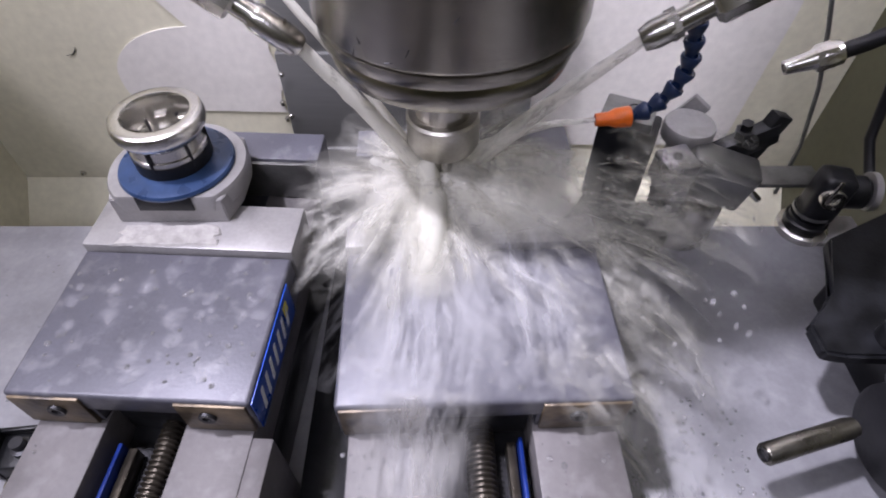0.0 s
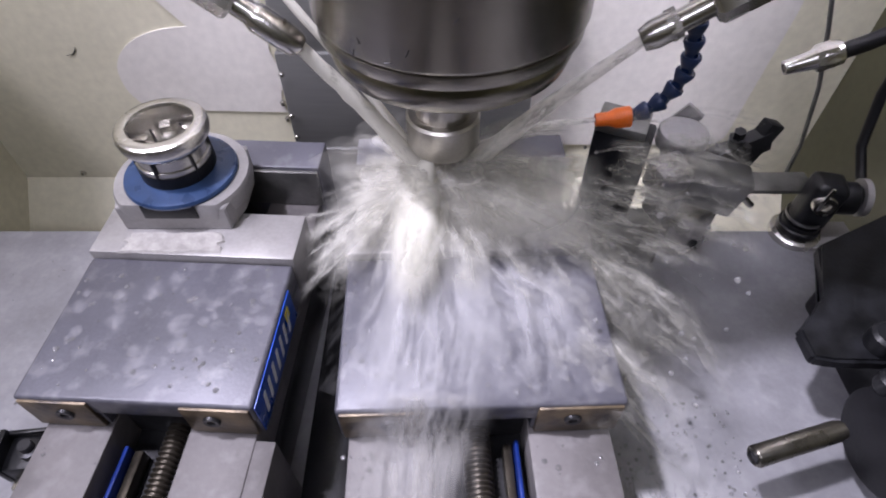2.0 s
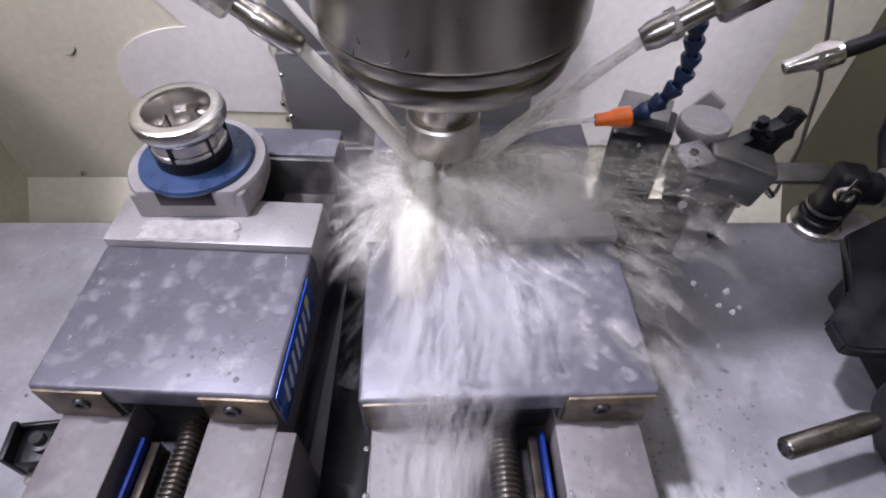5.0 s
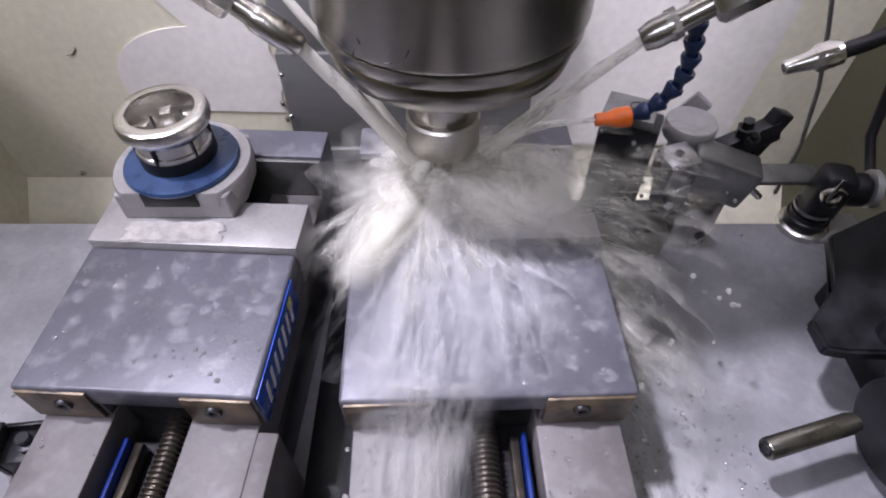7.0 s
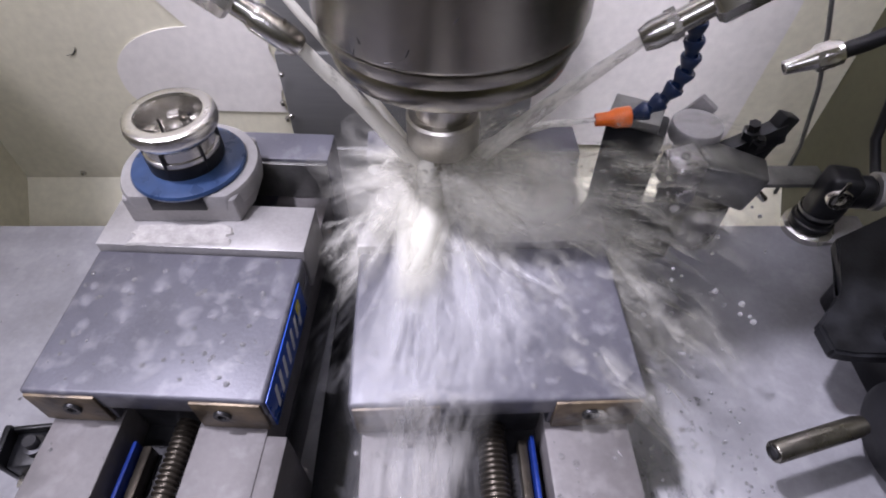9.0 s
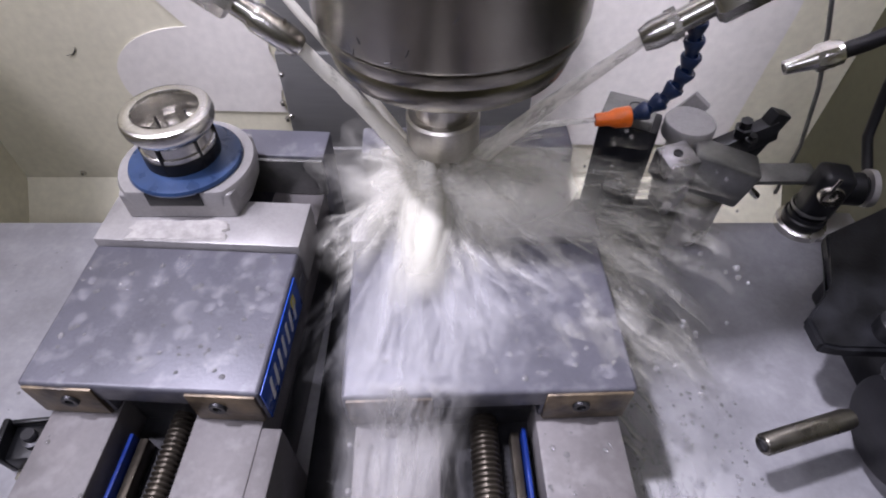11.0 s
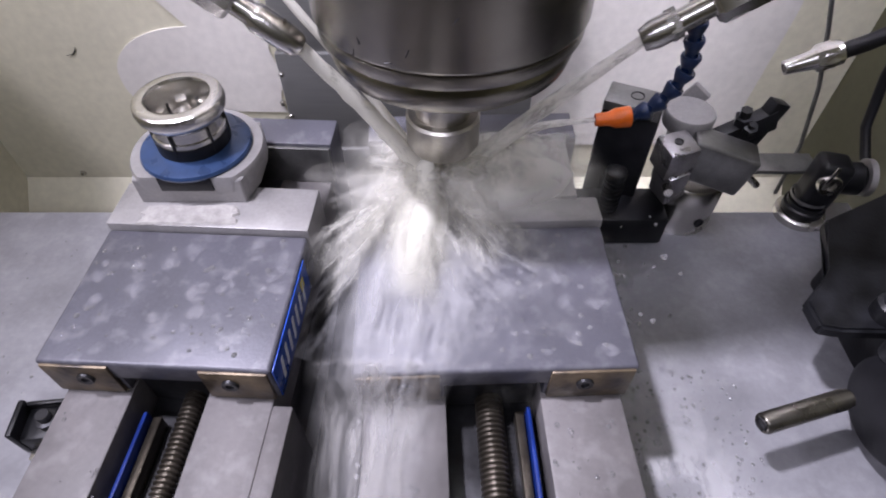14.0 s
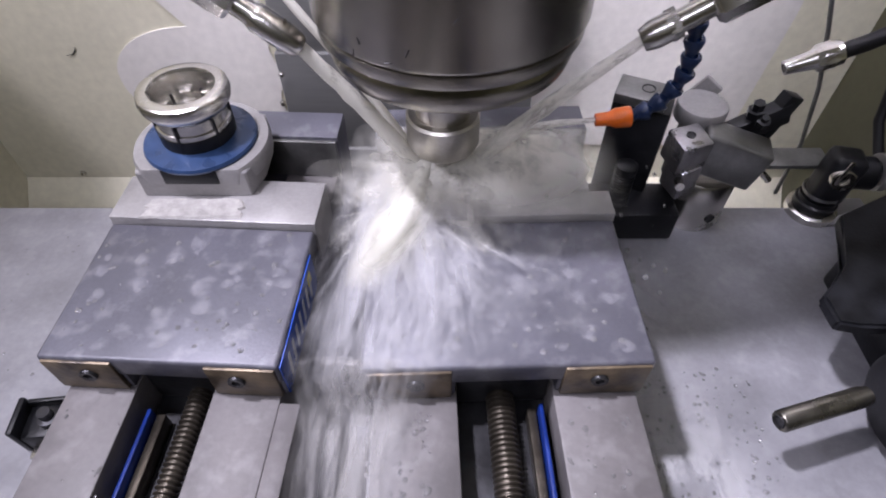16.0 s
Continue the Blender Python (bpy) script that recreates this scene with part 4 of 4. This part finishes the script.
flow("coolant_sheet", "thin white coolant sheet spreading over the jaw", [(0.010, 0.060), (0.012, 0.080), (0.012, 0.094), (0.012, 0.100), (0.014, 0.102), (0.016, 0.103), (0.018, 0.104), (0.020, 0.104), (0.022, 0.104), (0.026, 0.102)],
     [(0.285, 0.012), (0.262, 0.010), (0.245, 0.007), (0.230, 0.003), (0.205, 0.003), (0.185, 0.003), (0.165, 0.003), (0.150, 0.003), (0.142, 0.001), (0.137, -0.012)], M_SHEET, 1, SIDE)
prof = [(0.146, 0.003), (0.141, 0.002), (0.137, -0.003), (0.133, -0.012), (0.128, -0.022), (0.118, -0.027), (0.10, -0.027), (0.08, -0.027), (0.055, -0.027), (0.03, -0.027)]
flow("coolant_fall", "white coolant falling over the vise front", [(-0.047, 0.026), (-0.049, 0.029), (-0.049, 0.030), (-0.048, 0.028), (-0.048, 0.026), (-0.048, 0.024), (-0.048, 0.023), (-0.047, 0.022), (-0.047, 0.021), (-0.047, 0.020)],
     prof, M_FALL, 2, steps((0, 0.010), (8.7, 0.008), (11.1, 0.002), (11.5, -0.014), (14, -0.014), (14.5, -0.022), (16, -0.032)), 0.002, 22)
prof = [(0.322, 0.008), (0.31, 0.012), (0.30, 0.014), (0.285, 0.014), (0.27, 0.013), (0.258, 0.010), (0.245, 0.008), (0.236, 0.004)]
flow("coolant_blanket", "foaming coolant lying over the workpiece", [(-0.054, 0.116)] * 8, prof, M_BLANKET, 2, steps((0, 0.006), (11, 0.004), (11.5, 0.0), (16, 0.0)), 0.003, 26)
prof = [(0.236, 0.003), (0.22, 0.002), (0.20, 0.002), (0.18, 0.002), (0.16, 0.002), (0.143, 0.002)]
flow("coolant_film", "thin milky film on the vise jaw", [(-0.044, 0.102)] * 6, prof, M_FILM, 1, steps((0, 0.0), (16, 0.0)), 0.0004, 26)


# fan of streaks that spreads from the cutter over the jaw
M_FAN = coolant_mat("coolant_fan", (0.66, 0.66, 0.68), 0.5, 3.0, 16.0, 0.42, 0.80, 0.25)
for layer, (a0, a1, r0, r1) in enumerate(((-24, 62, 0.045, 0.140), (-30, 30, 0.040, 0.150), (10, 70, 0.050, 0.130))):
    bm = bmesh.new()
    uvl = bm.loops.layers.uv.new("flow")
    rows = []
    for i in range(14):
        r = r0 + (r1 - r0) * i / 13
        row = []
        for j in range(34):
            a = radians(a0 + (a1 - a0) * j / 33)
            n1 = noise.noise(Vector((j * 0.5, i * 0.5, 4.0 * layer)))
            y = 0.279 - math.cos(a) * r
            top = 0.0075 if y > 0.243 else 0.0025
            row.append(Vector((-0.010 + math.sin(a) * r, y, top + 0.0010 * layer + 0.0012 * (1 + n1) if y > 0.141 else -0.006 + 0.002 * n1)))
        rows.append(row)
    grid_strip(bm, uvl, rows)
    ob = tagged(new("coolant_fan", mesh_of("coolant_fan", bm, M_FAN)), "white streaks of coolant fanning over the jaw", "coolant", "coolant fans", "stuff")
    FLOW.append((ob, steps((0, 0.006), (8.7, 0.004), (11.1, 0.0), (11.5, -0.012), (14, -0.010), (14.6, -0.024), (16, -0.026))))

# shallow foam lying on the table
M_POOL = coolant_mat("coolant_pool", (0.70, 0.70, 0.72), 0.62, 6.0, 6.0, 0.42, 0.58, 0.1)
for x0, x1, y0, y1 in ((0.108, 0.205, 0.03, 0.19), (0.118, 0.225, 0.00, 0.13)):
    bm = bmesh.new()
    uvl = bm.loops.layers.uv.new("flow")
    grid_strip(bm, uvl, [[Vector((x0 + (x1 - x0) * j / 15, y0 + (y1 - y0) * i / 15, TZ + 0.0016 + 0.0012 * noise.noise(Vector((i * 0.7, j * 0.7, x0 * 90)))))
                          for j in range(16)] for i in range(16)])
    carried(tagged(new("coolant_pool", mesh_of("coolant_pool", bm, M_POOL)), "shallow white foam lying on the table", "coolant", "", "stuff"))


def jet(points, radii, label, material=None):
    bm = bmesh.new()
    uvl = bm.loops.layers.uv.new("flow")
    pts = [Vector(p) for p in points]
    n, fine, fr = 14, [], []
    for i in range(n):
        s = i / (n - 1) * (len(pts) - 1)
        k = min(int(s), len(pts) - 2)
        fine.append(pts[k].lerp(pts[k + 1], s - k) + Vector((0.0002 * math.sin(i * 2.1), 0.0002 * math.cos(i * 1.7), 0)))
        fr.append((radii[0] + (radii[1] - radii[0]) * i / (n - 1)) * (1 + 0.06 * math.sin(i * 2.9)))
    rows = []
    d = (pts[-1] - pts[0]).normalized()
    a = d.orthogonal().normalized()
    b = d.cross(a)
    for c, r in zip(fine, fr):
        rows.append([c + r * (math.cos(2 * math.pi * k / 12) * a + math.sin(2 * math.pi * k / 12) * b) for k in range(13)])
    grid_strip(bm, uvl, rows)
    bmesh.ops.remove_doubles(bm, verts=bm.verts, dist=1e-6)
    return tagged(new("coolant_jet", mesh_of("coolant_jet", bm, material or M_JET)), label, "coolant", "coolant jets", "stuff")


jet([(-0.0745, 0.27, 0.1003), (-0.046, 0.276, 0.058), (-0.012, 0.281, 0.004)], (0.0036, 0.0058), "white jet of coolant from a nozzle")
jet([(-0.108, 0.30, 0.140), (-0.0831, 0.30, 0.1097), (-0.052, 0.30, 0.062), (-0.022, 0.298, 0.012)], (0.0022, 0.0032), "thin white jet of coolant behind the spindle")
jet([(0.1110, 0.29, 0.0930), (0.065, 0.287, 0.054), (0.012, 0.283, 0.003)], (0.0030, 0.0062), "pale jet of coolant from a nozzle", M_JETW)
jet([(0.1050, 0.32, 0.0163), (0.070, 0.312, 0.0190), (0.012, 0.296, 0.008)], (0.0016, 0.0036), "weak jet of coolant from the orange tip", M_JETW)

# ---------------------------------------------------------------- drops and bubbles lying on the surfaces
def drops(where, x0, x1, y0, y1, z, count, seed, rmax, label, m=None):
    rnd, bm = random.Random(seed), bmesh.new()
    for _ in range(count):
        r = rmax * rnd.uniform(0.25, 1.0) ** 2 + 0.0003
        c = (rnd.uniform(x0, x1), rnd.uniform(y0, y1), z)
        ball(bm, c, r, 0.45)
    ob = tagged(new("coolant_beads", mesh_of("coolant_beads", bm, M_BUBBLE)), label, "coolant", "", "stuff")
    return carried(ob)


drops("jaw", -0.203, -0.082, 0.147, 0.232, 0.0, 80, 41, 0.0018, "beads of coolant on the vise jaw")
drops("jaw", -0.040, 0.100, 0.148, 0.236, 0.0, 110, 42, 0.0017, "beads of coolant on the flooded vise jaw")
drops("table", 0.110, 0.215, 0.06, 0.20, TZ + 0.0008, 300, 43, 0.0014, "bubbles and beads on the wet table")
drops("table", -0.42, -0.215, 0.16, 0.34, TZ + 0.0002, 60, 44, 0.0020, "beads of coolant on the wet table")
drops("bed", -0.200, -0.166, 0.0, 0.135, -0.0298, 30, 45, 0.0018, "beads of coolant on the vise bed")
drops("bed", -0.040, -0.006, 0.0, 0.130, -0.0298, 150, 47, 0.0018, "large foam bubbles on the vise bed")
drops("bed", 0.062, 0.098, 0.0, 0.135, -0.0298, 40, 46, 0.0018, "beads of coolant on the vise bed")

# small foam patches that cling to the jaws, each with a few bubbles
M_PATCH = coolant_mat("foam_patch", (0.60, 0.60, 0.64), 0.19, 2.0, 2.0, 0.25, 0.60, 0.1)


def foam_patches(x0, x1, y0, y1, count, seed, label):
    rnd, bm = random.Random(seed), bmesh.new()
    uvl = bm.loops.layers.uv.new("flow")
    for _ in range(count):
        cx, cy, r = rnd.uniform(x0, x1), rnd.uniform(y0, y1), rnd.uniform(0.002, 0.0075)
        k = rnd.uniform(0.6, 1.1)
        rows = []
        for i in range(9):
            q = i / 4 - 1
            row = []
            for j in range(9):
                p = j / 4 - 1
                wob = 1 + 0.35 * noise.noise(Vector((p * 1.5, q * 1.5, cx * 900)))
                row.append(Vector((cx + p * math.sqrt(1 - q * q / 2) * r * wob, cy + q * math.sqrt(1 - p * p / 2) * r * k * wob, 0.0009)))
            rows.append(row)
        grid_strip(bm, uvl, rows)
    carried(tagged(new("foam_patch", mesh_of("foam_patch", bm, M_PATCH)), label, "coolant", "", "stuff"))


foam_patches(-0.196, -0.086, 0.146, 0.230, 34, 51, "pale foam patches on the vise jaw")
foam_patches(0.000, 0.096, 0.148, 0.232, 26, 52, "pale foam patches on the flooded jaw")

# foam smear on the step jaw in front of the collet block
bm = bmesh.new()
outl = []
for k in range(48):
    a = 2 * math.pi * k / 48
    ca, sa = math.cos(a), math.sin(a)
    r = 1 / max(abs(ca), abs(sa) * 0.98) * (1 + 0.05 * math.sin(7 * a) + 0.03 * math.sin(13 * a + 1))
    outl.append((-0.153 + 0.030 * r * ca, 0.2465 + 0.0082 * r * sa))
rim = [bm.verts.new((x, y, 0.0046)) for x, y in outl]
top = [bm.verts.new((-0.153 + (x + 0.153) * 0.96, 0.2465 + (y - 0.2465) * 0.88, 0.0058 + 0.0004 * math.sin(k * 1.9))) for k, (x, y) in enumerate(outl)]
for k in range(48):
    bm.faces.new((rim[k], rim[(k + 1) % 48], top[(k + 1) % 48], top[k]))
bm.faces.new(top)
M_SMEAR = mat("foam_smear", (0.40, 0.385, 0.37), 0.35, 0.0, 0.12, 160, 0.3, 700, coat=0.3)
carried(tagged(new("coolant_smear", mesh_of("coolant_smear", bm, M_SMEAR)), "pale foam smear on the jaw plate", "coolant", "", "stuff"))


# ---------------------------------------------------------------- motion
TABLE_PATH = [
    (0.0, -12.3, -16.7, -6.1), (0.3, -12.9, -12.5, -9.8), (0.5, -13.0, -7.8, -9.6), (0.7, -12.9, -9.0, -6.5), (1.0, -12.7, -12.0, -6.2),
    (1.5, -12.4, -15.9, -7.5), (1.8, -12.8, -17.0, -8.0), (2.0, -13.5, -14.6, -15.2), (2.2, -9.5, -12.5, -8.5), (2.5, -6.1, -13.1, -3.8),
    (3.0, -5.9, -15.5, -4.1), (3.5, -5.8, -16.4, -5.1), (3.8, -5.9, -17.2, -6.0), (4.0, -6.2, -15.9, -13.4), (4.2, -4.0, -13.0, -9.0),
    (4.5, -0.5, -12.5, -5.0), (5.2, -0.3, -15.0, -4.6), (5.7, -0.4, -16.8, -5.4), (6.0, -1.5, -15.8, -11.0), (6.3, -6.0, -16.2, -6.0),
    (6.5, -9.5, -17.3, -7.6), (7.0, -10.2, -13.7, -6.1), (7.3, -10.2, -13.5, -7.0), (7.5, -10.2, -10.2, -12.3), (7.7, -8.5, -10.5, -9.0),
    (8.0, -5.7, -12.2, -6.7), (8.5, -5.6, -13.4, -7.5), (9.0, -5.7, -15.0, -7.6), (9.4, -5.2, -13.0, -13.0), (9.8, -1.0, -11.5, -7.0),
    (10.3, -2.0, -13.0, -6.5), (10.6, -7.5, -13.0, -7.8), (10.8, -9.4, -11.3, -8.6), (11.0, -9.6, -10.2, -8.7), (11.2, -8.0, -3.0, -4.0),
    (11.5, -6.5, 0.2, 1.3), (11.8, -6.5, -1.0, 0.8), (12.0, -6.7, 3.2, -7.8), (12.2, -6.5, 4.5, -5.0), (12.5, -6.3, 4.0, 0.2),
    (13.0, -6.0, -0.3, 0.0), (13.5, -5.5, -1.5, -1.4), (13.8, -5.6, -2.0, -2.0), (14.0, -5.9, 2.0, -7.8), (14.2, -3.5, 3.5, -5.0),
    (14.5, 0.1, 3.3, 1.8), (15.0, 0.2, 1.1, 1.4), (15.5, 0.3, -1.0, 1.0), (16.0, 0.0, 0.0, 0.0)]


def table_shift(t):
    """The table's shift at t seconds, in metres."""
    for a, b in zip(TABLE_PATH, TABLE_PATH[1:]):
        if a[0] <= t <= b[0]:
            f = (t - a[0]) / (b[0] - a[0])
            return Vector([(p + f * (q - p)) / 1000 for p, q in zip(a[1:], b[1:])])
    return Vector((0, 0, 0))


def motions():
    # spray pieces fly out and fall back, never twice alike
    for ob, home, az, act, jit in SPRAY:
        rnd, rows = random.Random(hash_of(ob.name)), []
        for i in range(65):
            t = i * 0.25
            k = act(t)
            out = (k - 1) * 0.055 + rnd.uniform(-0.006, 0.006)
            shift = Vector((math.sin(az) * out, -math.cos(az) * out, (k - 1) * 0.022 + rnd.uniform(-0.003, 0.002)))
            turn = pose(0, 0, 0, rnd.uniform(-3, 3) * jit, rnd.uniform(-3, 3) * jit, rnd.uniform(-9, 9) * jit)
            rows.append((t, Matrix.Translation(shift + Vector(home)) @ turn))
        walk(ob, rows)
    walk(plume, [(t, Matrix.Translation(IMPACT) @ pose(0, 0, 0, 0, 0, a)) for t, a in PLUME_YAW])
    for ob, drift in FLOW:
        rows = []
        for i in range(33):
            t = i * 0.5
            d = table_shift(t)
            d.z = min(d.z, 0.0)
            rows.append((t, Matrix.Translation(d + Vector((drift(t) + 0.003 * math.sin(5.1 * i), 0.002 * math.sin(3.7 * i), 0)))))
        walk(ob, rows)
    for ob in ON_TABLE:
        home = ob.matrix_basis.copy()
        walk(ob, [(t, Matrix.Translation((x / 1000, y / 1000, z / 1000)) @ home) for t, x, y, z in TABLE_PATH])


motions()
